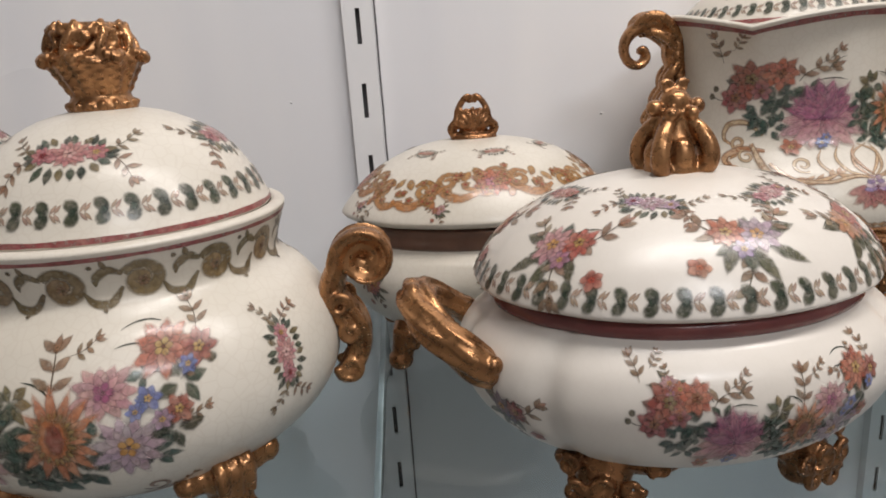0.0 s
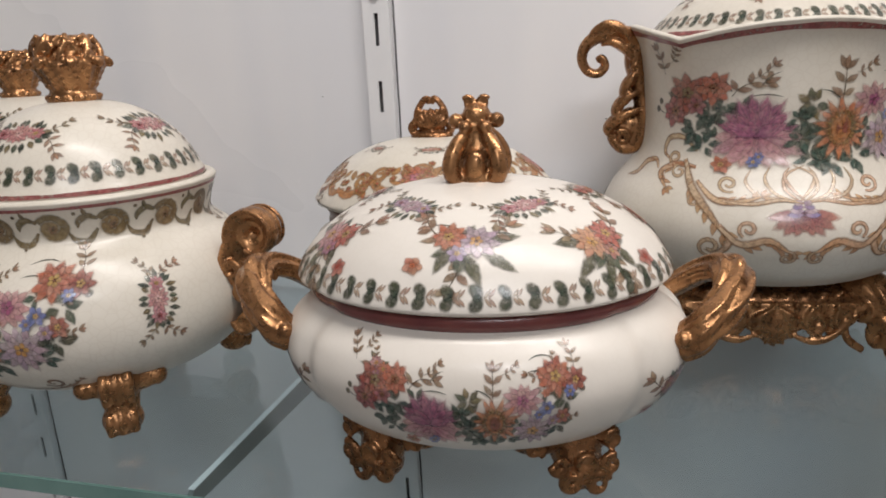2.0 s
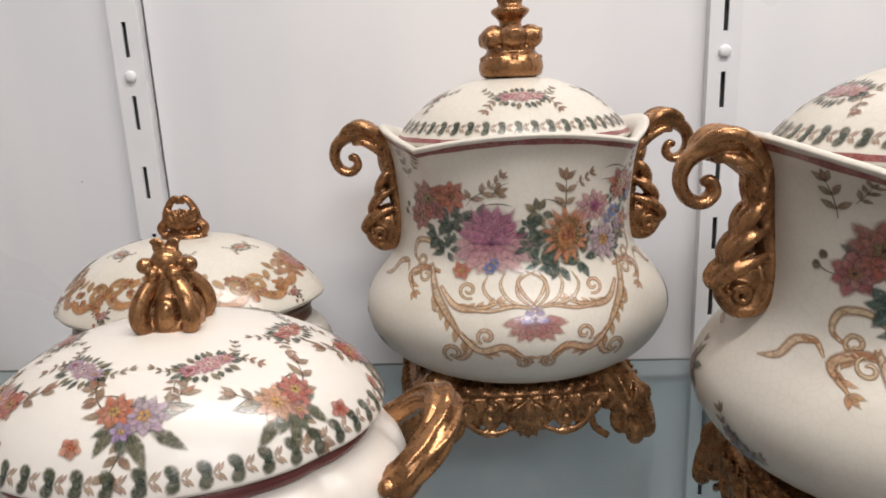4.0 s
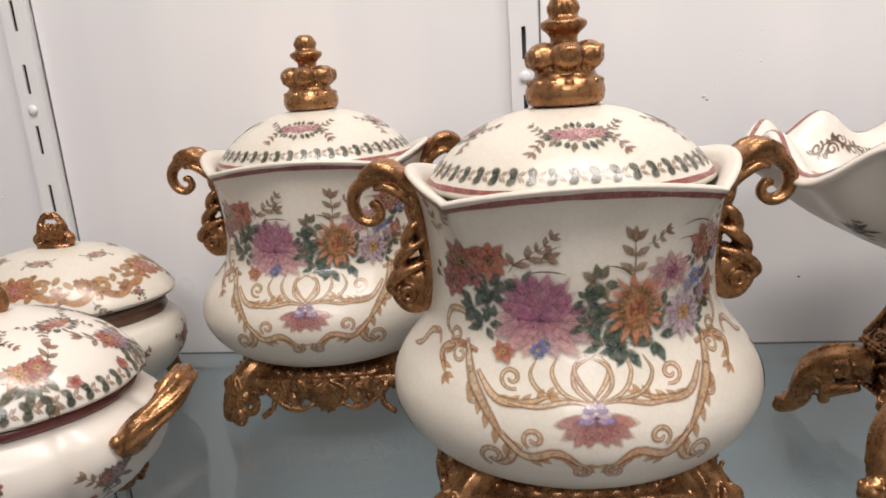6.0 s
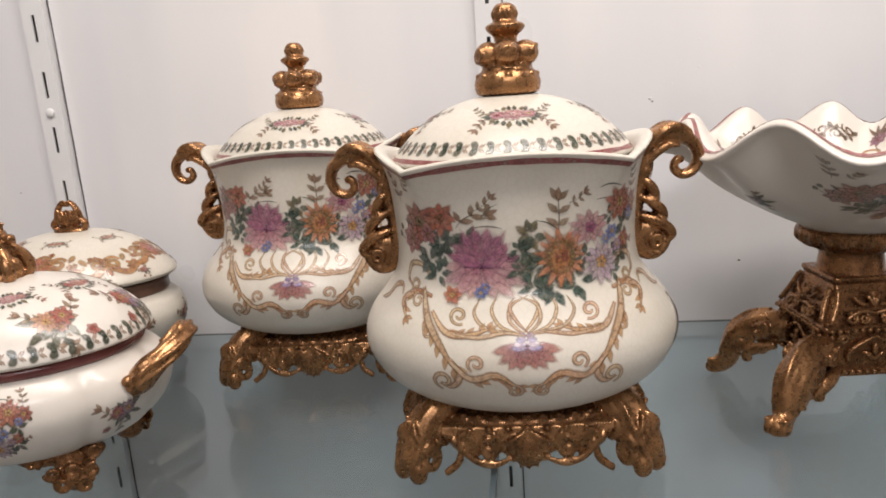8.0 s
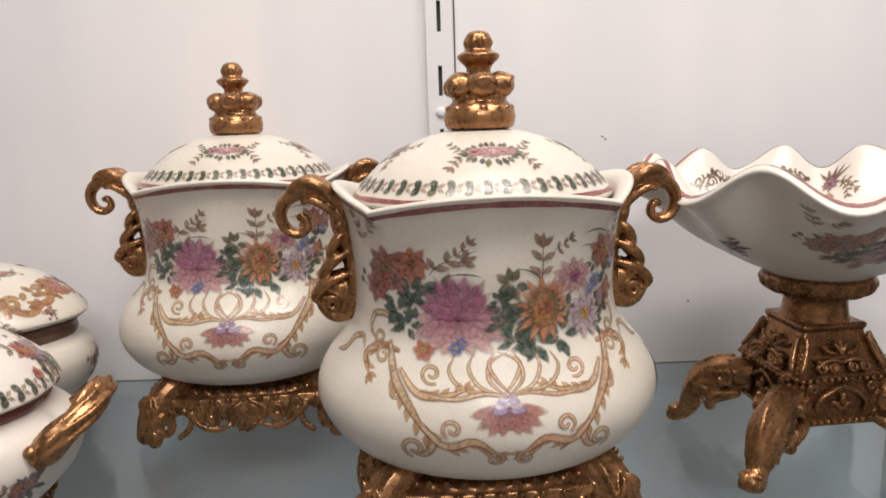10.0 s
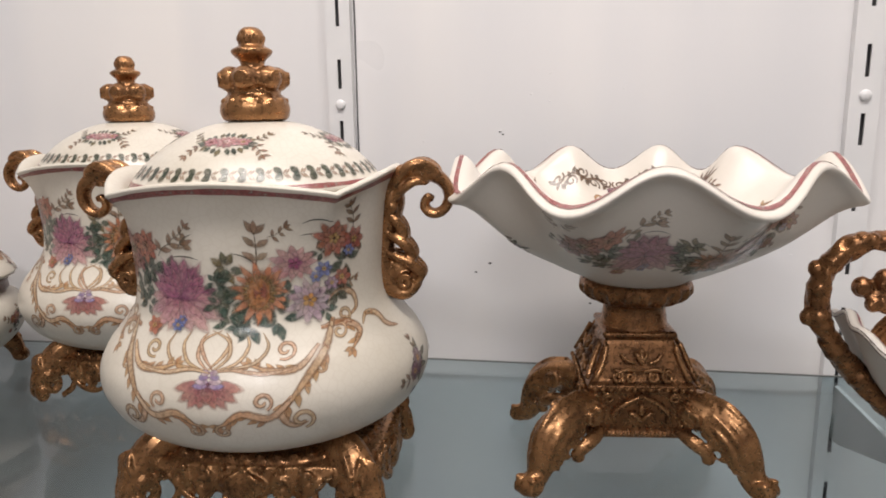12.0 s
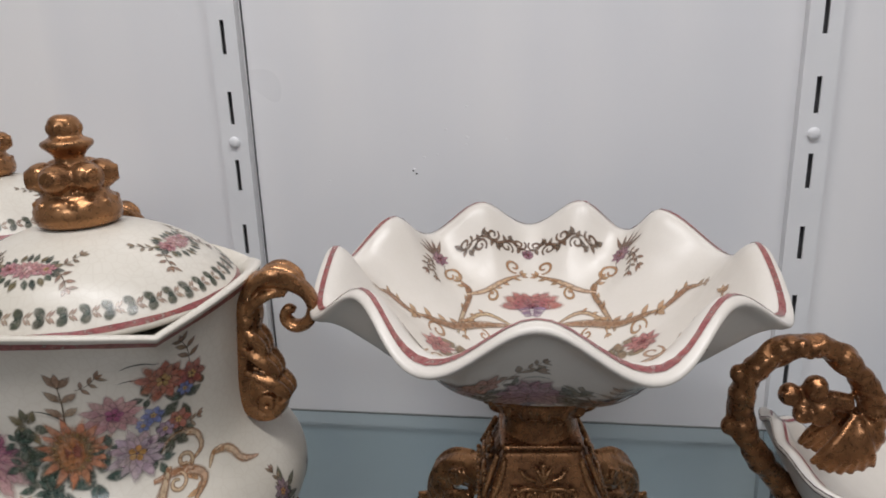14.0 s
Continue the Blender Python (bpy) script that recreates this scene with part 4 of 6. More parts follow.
# ---------------- tureen with a basket-shaped knob
def basket_tureen(label, m):
    top = thing("basket_knob_tureen", label, "tureen", m, "pair of tureens with basket knobs")
    body = Surf([(0.022, 0.0165), (0.044, 0.0185), (0.063, 0.0265), (0.0770, 0.0410), (0.0815, 0.0570), (0.0785, 0.0740), (0.0705, 0.0865), (0.0625, 0.0935), (0.0590, 0.0985), (0.0605, 0.1060), (0.0635, 0.1140), (0.0640, 0.1165), (0.0615, 0.1178), (0.0585, 0.1165), (0.0570, 0.1100)], n=90)
    b = part("body", body.mesh(128), M_GLAZE, top)
    p = Paint(body, seed=11)
    for th in (0.0, math.pi):
        bouquet(p, th - 0.24, body.at_z(0.0625), 0.0345, 0.0, 1, 1.0)
        p.aim(th, body.at_z(0.028), 0, 0.02)
        for g in (-1, 1):
            p.aim(th, body.at_z(0.0300), 0, 0.024, g)
            acanthus(p, [(0.1, 0.0), (0.6, -0.15), (1.1, 0.0), (1.4, 0.25)], 0.10, mix(BROWN, TAN, 0.5))
            p.curl(0.9, 0.22, 0.2, 3.5, 1.2, 0.07, BROWN)
    for th in (0.98, -0.98, math.pi - 0.98, math.pi + 0.98):
        posy(p, th, body.at_z(0.0665), 0.0215, PINK, 1.45)
    p.done("painted_bouquet", b, M_FIRED, "enamelled bouquets with red, blue and pink flowers")
    p = Paint(body, seed=12)
    n = 15
    va = body.at_z(0.1035)
    for i in range(n):
        p.aim(TAU * i / n, va, 0, 0.0108)
        c = mix(OLIVE, (0.10, 0.075, 0.035), 0.55)
        p.curl(0.0, 0.05, 0.62, 2.6, -1.45, 0.46, c, 0.15, end=mix(c, TAN, 0.4))
        p.stroke([(-0.55, 0.35), (-0.95, 0.55), (-1.3, 0.30), (-1.35, 0.0)], 0.34, c)
        p.stroke([(-0.6, -0.1), (-1.0, -0.62), (-1.5, -0.55), (-1.75, -0.15)], 0.32, c)
        p.petal(-1.0, 0.6, 1.9, 0.35, 0.2, c, c, 0.7)
        p.daisy(0.95, 0.72, 0.10, 6, c, c, c)
        p.daisy(-1.2, -0.85, 0.09, 6, c, c, c)
        p.daisy(0.0, 0.0, 0.22, 6, mix(c, WINE, 0.5), mix(c, TAN, 0.4), c)
    p.done("scroll_band", b, M_FIRED, "olive scroll band round the collar")
    p = Paint(body, seed=13)
    ring_line(p, body.at_z(0.1128), 0.0016, (0.25, 0.06, 0.06))
    p.done("red_rim_line", b, M_FIRED, "thin dusky red line at the rim")

    lid = Surf([(0.050, 0.114), (0.0575, 0.1165), (0.0585, 0.1190), (0.0570, 0.1225), (0.0535, 0.1300), (0.0470, 0.1400), (0.0370, 0.1490), (0.0240, 0.1558), (0.0110, 0.1588), (0.0, 0.1595)], n=50)
    l = part("lid", lid.mesh(112), M_GLAZE, top, "domed glazed lid")
    p = Paint(lid, seed=14)
    leaf_border(p, lid.at_z(0.1268), 36, 0.0090)
    ring_line(p, lid.at_z(0.1188), 0.0019, (0.25, 0.06, 0.06))
    for k in range(4):
        posy(p, TAU * k / 4 + 0.05, lid.at_z(0.1440), 0.0250, mix(PINK, RED, 0.3))
    p.done("lid_painting", l, M_FIRED, "green leaf border and rose sprays")

    knob = Surf([(0.0, 0.1575), (0.0118, 0.1582), (0.0124, 0.1605), (0.0112, 0.1630), (0.0106, 0.1650), (0.0116, 0.1685), (0.0142, 0.1730), (0.0166, 0.1765), (0.0168, 0.1782), (0.0138, 0.1800), (0.0126, 0.1850), (0.0124, 0.1890), (0.0095, 0.1908), (0.0, 0.1906)], n=56)
    bm = knob.mesh(40)
    for k in range(8):
        z = 0.1655 + 0.0015 * k
        r = 0.0108 + 0.0058 * (k / 7) ** 1.1
        tube(bm, [((r + 0.0006 * (-1) ** i) * math.sin(TAU * i / 28), -(r + 0.0006 * (-1) ** i) * math.cos(TAU * i / 28), z + 0.0003 * (-1) ** (i + k), 0.0009) for i in range(29)], seg=5, raw=True)
    for i in range(8):
        a = TAU * i / 8
        d, q, z = Vector((math.sin(a), -math.cos(a), 0)), Vector((math.cos(a), math.sin(a), 0)), Vector((0, 0, 1))
        # leafy rim that turns down over the weave, and scrolls on the crown above it
        fan(bm, d * 0.0150 + z * 0.1792, d - z * 0.45, q, 0.0062, 4, 1.5, 0.0014, z * 0.0012)
        bead(bm, d * 0.0190 + z * 0.1768, 0.0022)
        scroll(bm, d * 0.0140 + z * 0.1838 + q * 0.0015, q, z, 0.0034, 1.4, 0.0014, 0.0009, i)
        scroll(bm, d * 0.0128 + z * 0.1884 - q * 0.0030, q, z, 0.0026, 1.3, 0.0013, 0.0008, 2 + i)
        tube(bm, [(*(d * 0.0150 + z * 0.1788 - q * 0.005), 0.0014), (*(d * 0.0152 + z * 0.1830 - q * 0.003), 0.0019), (*(d * 0.0138 + z * 0.1876 - q * 0.0005), 0.0018), (*(d * 0.0110 + z * 0.1912), 0.0013)], 10, 6)
    for i in range(16):
        a = TAU * i / 16
        bead(bm, (0.0122 * math.sin(a), -0.0122 * math.cos(a), 0.1608), 0.0016, sub=1)
    part("knob", bm, M_GILT, l, "gilt woven basket knob with leafy rim", fuse=0.0006)

    for g in (-1, 1):
        bm = bmesh.new()
        Z, X = Vector((0, 0, 1)), Vector((1, 0, 0))
        pts = []
        for i in range(49):
            f = i / 48
            a = 3.35 - f * TAU * 2.0
            R = 0.0116 * (1 - 0.90 * f ** 0.8)
            pts.append((0.0955 + R * math.cos(a), 0, 0.0900 + R * math.sin(a), 0.0044 - 0.0026 * f))
        tube(bm, [(0.0775, 0, 0.060, 0.0048), (0.0790, 0, 0.072, 0.0055), (0.0815, 0, 0.082, 0.0050), pts[0]], 16, 10, 1.9)
        tube(bm, pts, seg=12, flat=1.9, raw=True)
        for s in (-0.009, -0.0045, 0, 0.0045, 0.009):
            tube(bm, [(0.0955 + (q[0] - 0.0955) * 1.34, s * 0.85, 0.0900 + (q[2] - 0.0900) * 1.34, 0.0011) for q in pts[:22]], seg=6, raw=True)
        tube(bm, [(0.079, 0, 0.073, 0.0060), (0.0870, 0, 0.0640, 0.0060), (0.0900, 0, 0.0530, 0.0052), (0.0860, 0, 0.0420, 0.0052), (0.0800, 0, 0.0365, 0.0045)], 22, 10, 1.5)
        for s in (-1, 1):
            scroll(bm, (0.0835, s * 0.0085, 0.0720), X, Z, 0.0050, 1.5, 0.0018, 0.0009)
            scroll(bm, (0.0870, s * 0.0075, 0.0590), X, Z, 0.0045, 1.5, 0.0017, 0.0009, 2)
            scroll(bm, (0.0855, s * 0.0070, 0.0430), X, Z, 0.0058, 1.5, 0.0022, 0.0011, 3)
            tube(bm, [(0.082, s * 0.006, 0.078, 0.0014), (0.090, s * 0.008, 0.068, 0.0020), (0.094, s * 0.006, 0.056, 0.0018), (0.091, s * 0.005, 0.044, 0.0012)], 12, 6)
        grow(bm, Matrix.Diagonal((g, 1, 1, 1)))
        part("handle", bm, M_GILT, top, "gilt ram's-horn scroll handle", fuse=0.0008)

    for sx in (-1, 1):
        for sy in (-1, 1):
            bm = bmesh.new()
            tube(bm, [(0.0300, -0.0370, 0.0270, 0.0100), (0.0365, -0.0450, 0.0255, 0.0105), (0.0400, -0.0500, 0.0165, 0.0085), (0.0405, -0.0510, 0.0085, 0.0080)], 16, 12, 1.0)
            bead(bm, (0.0405, -0.0515, 0.0084), 0.0088, (1.1, 1.1, 0.95), 3)
            bead(bm, (0.0395, -0.0500, 0.0262), 0.0108, (1, 1, 0.95), 3)
            for g in (-1, 1):
                t = Vector((0.75, 0.65, 0)) * g
                c = Vector((0.0400, -0.0480, 0.0262)) + t * 0.0130
                tube(bm, [(*(c - t * 0.010), 0.0060), (*(c - t * 0.004), 0.0062), (*c, 0.0055), (*(c + t * 0.004), 0.0040)], 10, 10)
                bead(bm, c + t * 0.0030, 0.0055)
            for g in (-1, 0, 1):
                t = Vector((0.75, 0.65, 0)) * (g * 0.0052)
                e = Vector((0.60, -0.80, 0))
                p0 = Vector((0.0405, -0.0515, 0)) + t
                tube(bm, [(*(p0 + e * 0.0060 + Vector((0, 0, 0.0140))), 0.0020), (*(p0 + e * 0.0072 + Vector((0, 0, 0.0090))), 0.0027), (*(p0 + e * 0.0062 + Vector((0, 0, 0.0030))), 0.0022)], 8, 7)
                tube(bm, [(*(p0 + e * 0.0010 + Vector((0, 0, 0.0355))), 0.0020), (*(p0 + e * 0.0075 + Vector((0, 0, 0.0300))), 0.0030), (*(p0 + e * 0.0070 + Vector((0, 0, 0.0190))), 0.0022)], 9, 7)
            grow(bm, Matrix.Diagonal((sx, -sy, 1, 1)) if sy > 0 else Matrix.Diagonal((sx, 1, 1, 1)))
            part("foot", bm, M_GILT, top, "gilt scroll foot", fuse=0.0008)
    return top


tureen_a = basket_tureen("ivory lidded tureen with painted flowers and gilt basket knob", pose(-0.0935, -0.212, 0, 0, 0, 0))
tureen_b = copy_thing(tureen_a, pose(-0.245, -0.095, 0, 0, 0, 4))
tagged(tureen_b, "ivory lidded tureen with gilt basket knob, close to the wall")


# ---------------- lobed oval tureen with a blossom knob
def lobed(ths, depth, width=0.085):
    def warp(th, v, r, z):
        k = 0.0
        for t in ths:
            d = (th - t + math.pi) % TAU - math.pi
            k += math.exp(-(d / width) ** 2)
        return r * (1 - depth * k * min(1.0, r / 0.06)), z
    return warp


def blossom_tureen(label, m):
    top = thing("blossom_knob_tureen", label, "tureen", m)
    creases = [math.radians(a) for a in (-50, 50, 130, -130, 90, -90)]
    body = Surf([(0.030, 0.0225), (0.050, 0.0235), (0.067, 0.0290), (0.0795, 0.0400), (0.0862, 0.0540), (0.0840, 0.0665), (0.0765, 0.0745), (0.0715, 0.0775), (0.0705, 0.0800), (0.0690, 0.0830), (0.0640, 0.0835), (0.0600, 0.080)], 1.0, 0.80, lobed(creases, 0.034, 0.07), n=80)
    b = part("body", body.mesh(160), M_WHITE, top)
    p = Paint(body, seed=21)
    for th in (0.0, math.pi):
        bouquet(p, th, body.at_z(0.0480), 0.0215, 0.0, 1, 1.12)
        for g in (-1, 1):
            spray(p, th + g * 0.36, body.at_z(0.0650), 0.0105, 0.6 * g, mix(RED, ORANGE, 0.4), PINK, g)
            spray(p, th + g * 1.08, body.at_z(0.046), 0.0200, 0.2 * g, mix(RED, PURPLE, 0.3), PURPLE, g)
    p.done("painted_bouquet", b, M_FIRED, "enamelled bouquets of red, pink and orange flowers")
    band = Surf([(0.0712, 0.0772), (0.0730, 0.0790), (0.0735, 0.0815), (0.0715, 0.0838), (0.066, 0.0842)], 1.0, 0.80, lobed(creases, 0.018), n=16)
    part("rim_band", band.mesh(128), M_RIM, b, "dark wine-red rim band")

    lid = Surf([(0.062, 0.0835), (0.0735, 0.0842), (0.0778, 0.0858), (0.0782, 0.0880), (0.0755, 0.0935), (0.0690, 0.1015), (0.0580, 0.1100), (0.0430, 0.1172), (0.0260, 0.1212), (0.0120, 0.1228), (0.0, 0.1230)], 1.0, 0.80, lobed(creases, 0.012, 0.11), n=56)
    l = part("lid", lid.mesh(160), M_WHITE, top, "oval domed lid with painted sprays")
    p = Paint(lid, seed=22)
    leaf_border(p, lid.at_z(0.0918), 48, 0.0090)
    for k, (th, z, c1, c2) in enumerate(((-0.95, 0.1035, RED, PINK), (-0.02, 0.1070, mix(RED, ORANGE, 0.5), LILAC), (0.85, 0.1040, RED, ORANGE), (1.75, 0.103, RED, LILAC), (2.6, 0.105, RED, PINK), (3.5, 0.104, ORANGE, LILAC), (4.4, 0.103, RED, PINK))):
        spray(p, th, lid.at_z(z), 0.0285, 0.1 * (-1) ** k, c1, c2, 1 if k % 2 else -1)
    for k in range(6):
        th = TAU * k / 6 + 0.5
        posy(p, th, lid.at_z(0.1160), 0.0195, (PINK, RED, LILAC)[k % 3], 0.2 * (-1) ** k)
    p.done("lid_painting", l, M_FIRED, "green leaf border and scattered flower sprays")

    knob = Surf([(0.0, 0.1205), (0.0095, 0.1210), (0.0110, 0.1232), (0.0100, 0.1262), (0.0084, 0.1300), (0.0072, 0.1345), (0.0060, 0.1385), (0.0052, 0.1420), (0.0056, 0.1450), (0.0, 0.1470)], n=36)
    bm = knob.mesh(24)
    Z = Vector((0, 0, 1))
    # drooping outer petals, parted in front, with a smooth bud between them
    for i in range(4):
        a = TAU * i / 4 + 0.78
        d = Vector((math.sin(a), -math.cos(a), 0))
        tube(bm, [(*(d * 0.0030 + Z * 0.1415), 0.0022), (*(d * 0.0082 + Z * 0.1392), 0.0030), (*(d * 0.0126 + Z * 0.1330), 0.0036), (*(d * 0.0136 + Z * 0.1268), 0.0036), (*(d * 0.0100 + Z * 0.1224), 0.0032), (*(d * 0.0070 + Z * 0.1240), 0.0020)], 24, 9, 1.0)
        bead(bm, Vector((math.sin(a - 0.78), -math.cos(a - 0.78), 0)) * 0.0066 + Z * 0.1284, 0.0052, (0.95, 0.95, 1.4), 3)
    # top: a round head with small side balls and a curled crest
    bead(bm, (0, 0, 0.1482), 0.0058, (1, 1, 0.85), 3)
    for g in (-1, 1):
        bead(bm, (0.0082 * g, -0.0010, 0.1462), 0.0033)
        bead(bm, (0.0040 * g, -0.0058, 0.1440), 0.0028)
        bead(bm, (0.0040 * g, 0.0058, 0.1440), 0.0028)
        scroll(bm, (0.0030 * g, 0, 0.1532), (g, 0, 0), Z, 0.0026, 1.3, 0.0012, 0.0008, 0.5)
    part("knob", bm, M_GILT, l, "gilt blossom knob", fuse=0.0006)

    for g in (-1, 1):
        bm = bmesh.new()
        path = [(0.0790, -0.0235, 0.0615, 0.0062), (0.0850, -0.0230, 0.0655, 0.0066), (0.0925, -0.0195, 0.0715, 0.0058), (0.0985, -0.0130, 0.0770, 0.0054), (0.1015, -0.0035, 0.0822, 0.0054), (0.1000, 0.0075, 0.0828, 0.0050), (0.0930, 0.0170, 0.0780, 0.0046), (0.0850, 0.0215, 0.0715, 0.0048), (0.0780, 0.0225, 0.0670, 0.0050)]
        tube(bm, path, 48, 10, 1.2)
        twist(bm, path, 6, 0.30, 0.0021, 1.25)
        # leaf that clasps the front end, and its curled tips
        for k in range(6):
            a = -1.5 + 0.6 * k
            o = Vector((0, -math.cos(a), math.sin(a))) * 0.0060
            tube(bm, [(0.0795, -0.0235 + o.y, 0.0615 + o.z, 0.0022), (0.0865, -0.0228 + o.y * 1.2, 0.0665 + o.z * 1.2, 0.0028), (0.0935, -0.0185 + o.y, 0.0725 + o.z, 0.0023), (0.0990, -0.0110 + o.y, 0.0780 + o.z, 0.0012)], 14, 6)
        bead(bm, (0.0800, -0.0240, 0.0610), 0.0066, (1, 1, 0.85))
        for p0 in ((0.0845, -0.0275, 0.0612), (0.0790, -0.0290, 0.0650), (0.0870, -0.0215, 0.0605)):
            bead(bm, p0, 0.0036)
        bead(bm, (0.0795, 0.0230, 0.0675), 0.0060)
        for s in (0, 1):
            scroll(bm, (0.1018, -0.004 + 0.009 * s, 0.0860), (0, 1, 0), (0.5, 0, 1), 0.0034, 1.4, 0.0016, 0.0009, 2 * s)
            tube(bm, [(0.0960, -0.0150 + 0.02 * s, 0.0760, 0.0014), (0.1010, -0.0090 + 0.012 * s, 0.0830, 0.0022), (0.1050, -0.0030 + 0.006 * s, 0.0850, 0.0014)], 10, 6)
        grow(bm, Matrix.Diagonal((g, 1, 1, 1)))
        part("handle", bm, M_GILT, top, "gilt leaf-wrapped loop handle", fuse=0.0007)
    for sx in (-1, 1):
        for sy in (-1, 1):
            bm = bmesh.new()
            tube(bm, [(0.0300, -0.0270, 0.0300, 0.0100), (0.0370, -0.0330, 0.0240, 0.0108), (0.0400, -0.0360, 0.0150, 0.0098), (0.0405, -0.0370, 0.0084, 0.0082)], 16, 12, 1.1)
            bead(bm, (0.0405, -0.0370, 0.0080), 0.0082, (1.15, 0.95, 0.97))
            n = Vector((0.35, -0.94, 0))
            t = Vector((0.94, 0.35, 0))
            z = Vector((0, 0, 1))
            c = Vector((0.0405, -0.0370, 0))
            for off, zz, R, a0 in ((0.0050, 0.0068, 0.0050, 0.3), (-0.0058, 0.0090, 0.0046, 2.0), (0.0100, 0.0150, 0.0042, 1.0), (-0.0005, 0.0165, 0.0048, 4.0), (-0.0105, 0.0170, 0.0040, 3.0)):
                scroll(bm, c + n * 0.0088 + t * off + z * zz, t, z, R, 1.7, 0.0017, 0.0009, a0)
            for s in (-1, 1):
                tube(bm, [(*(c + t * 0.006 * s + z * 0.026), 0.0058), (*(c + t * (0.012 - 0.002 * s) * s + z * 0.0245), 0.0060), (*(c + t * (0.0175 - 0.0045 * s) * s + z * 0.0245), 0.0050), (*(c + t * (0.021 - 0.006 * s) * s + z * 0.0265), 0.0035)], 12, 9)
                scroll(bm, c + n * 0.006 + t * (0.016 - 0.004 * s) * s + z * 0.0240, t, z, 0.0040, 1.5, 0.0016, 0.0009, s)
            grow(bm, Matrix.Translation((0, 0.006, 0)))
            grow(bm, Matrix.Diagonal((sx, 1 if sy < 0 else -1, 1, 1)))
            part("foot", bm, M_BRONZE, top, "dark gilt scrolled foot", fuse=0.0008)
    return top


blossom_tureen("white lobed oval tureen with painted flowers and gilt loop handles", pose(0.1235, -0.241, 0, 0, 0, 4.5))


# ---------------- small tureen with a pierced knob
def pierced_tureen(label, m):
    top = thing("pierced_knob_tureen", label, "tureen", m)

    def wavy(a):
        def warp(th, v, r, z):
            return r * (1 + a * (0.5 * math.cos(4 * th) - 0.5 * abs(math.sin(4 * th))) * min(1, r / 0.06)), z
        return warp

    body = Surf([(0.026, 0.0155), (0.044, 0.0165), (0.063, 0.0235), (0.0775, 0.0375), (0.0828, 0.0525), (0.0790, 0.0640), (0.0725, 0.0690), (0.0690, 0.0720), (0.0680, 0.0800), (0.0640, 0.0815), (0.0600, 0.078)], 1.0, 0.80, wavy(0.02), n=70)
    b = part("body", body.mesh(144), M_GLAZE, top)
    p = Paint(body, seed=31)
    for th in (0.0, math.pi, 0.95, -0.95, math.pi - 0.95, math.pi + 0.95, 1.6, -1.6):
        spray(p, th, body.at_z(0.050), 0.0165, 0.4 * math.sin(5 * th), mix(RED, ORANGE, 0.5), RED)
    p.done("painted_sprays", b, M_FIRED, "enamelled orange and red flower sprays")
    band = Surf([(0.0695, 0.0705), (0.0712, 0.0730), (0.0705, 0.0775), (0.0722, 0.0815), (0.069, 0.0830), (0.062, 0.0832)], 1.0, 0.80, wavy(0.02), n=18)
    part("rim_band", band.mesh(128), M_BROWNRIM, b, "dark brown rim band")
    lid = Surf([(0.062, 0.0830), (0.0745, 0.0838), (0.0788, 0.0862), (0.0785, 0.0890), (0.0735, 0.0955), (0.0650, 0.1040), (0.0530, 0.1128), (0.0390, 0.1192), (0.0240, 0.1228), (0.0110, 0.1240), (0.0, 0.1242)], 1.0, 0.80, wavy(0.030), n=56)
    l = part("lid", lid.mesh(160), M_GLAZE, top, "wavy-edged domed lid with gold scroll garland")
    p = Paint(lid, seed=32)
    vg = lid.at_z(0.1040)
    G = mix(GOLDEN, BROWN, 0.45)
    for k in range(20):
        th = TAU * k / 20
        vv = vg + 0.005 * math.cos(4 * th)
        p.aim(th, vv, 0.2 * (-1) ** k, 0.0172, (-1) ** k)
        p.curl(0.25, 0.1, 0.38, 2.6, -1.4, 0.26, G)
        p.stroke([(-0.9, -0.1), (-0.3, -0.45), (0.3, -0.3), (0.9, 0.05)], 0.36, mix(G, ORANGE, 0.3))
        p.petal(-0.2, 0.2, 1.9, 0.5, 0.3, G, mix(G, YELLOW, 0.5))
        p.petal(0.5, -0.3, 5.0, 0.4, 0.26, G, mix(G, RED, 0.4))
        for j in range(7):
            p.daisy(p.rnd.uniform(-0.8, 0.8), p.rnd.uniform(-0.45, 0.5), 0.17, 5, mix(G, RED, 0.3 * (j % 2)), mix(GOLDEN, BROWN, 0.3), RED)
        if k % 5 == 0:
            p.aim(th, vv - 0.002, 0, 0.0165)
            p.daisy(0, 0, 0.68, 9, mix(RED, BROWN, 0.4), mix(RED, ORANGE, 0.4), PINK, 0.9, 2)
            p.daisy(0, 0, 0.3, 6, PINK, mix(PINK, IVORY, 0.4), PINK)
        if k % 5 == 2:
            p.sprig(0.2, -0.6, -1.4, 0.9, 4, OLIVE, None, 0.3, 0.28)
    for k in range(6):
        th = TAU * k / 6 + 0.15
        posy(p, th, lid.at_z(0.1188), 0.0115, mix(RED, ORANGE, 0.5), 0, 0.1)
    for k in range(8):
        spray(p, TAU * k / 8 + 0.38, lid.at_z(0.0930), 0.0090, 0.4, mix(RED, BROWN, 0.4), PINK)
    p.done("lid_painting", l, M_FIRED, "gold and orange scroll garland with red flowers")
    Xv, Zv = Vector((1, 0, 0)), Vector((0, 0, 1))
    foot = Surf([(0.0, 0.1225), (0.0128, 0.1232), (0.0132, 0.1250), (0.0105, 0.1268), (0.0, 0.1272)], 1.0, 0.6, n=12)
    bm = foot.mesh(24)
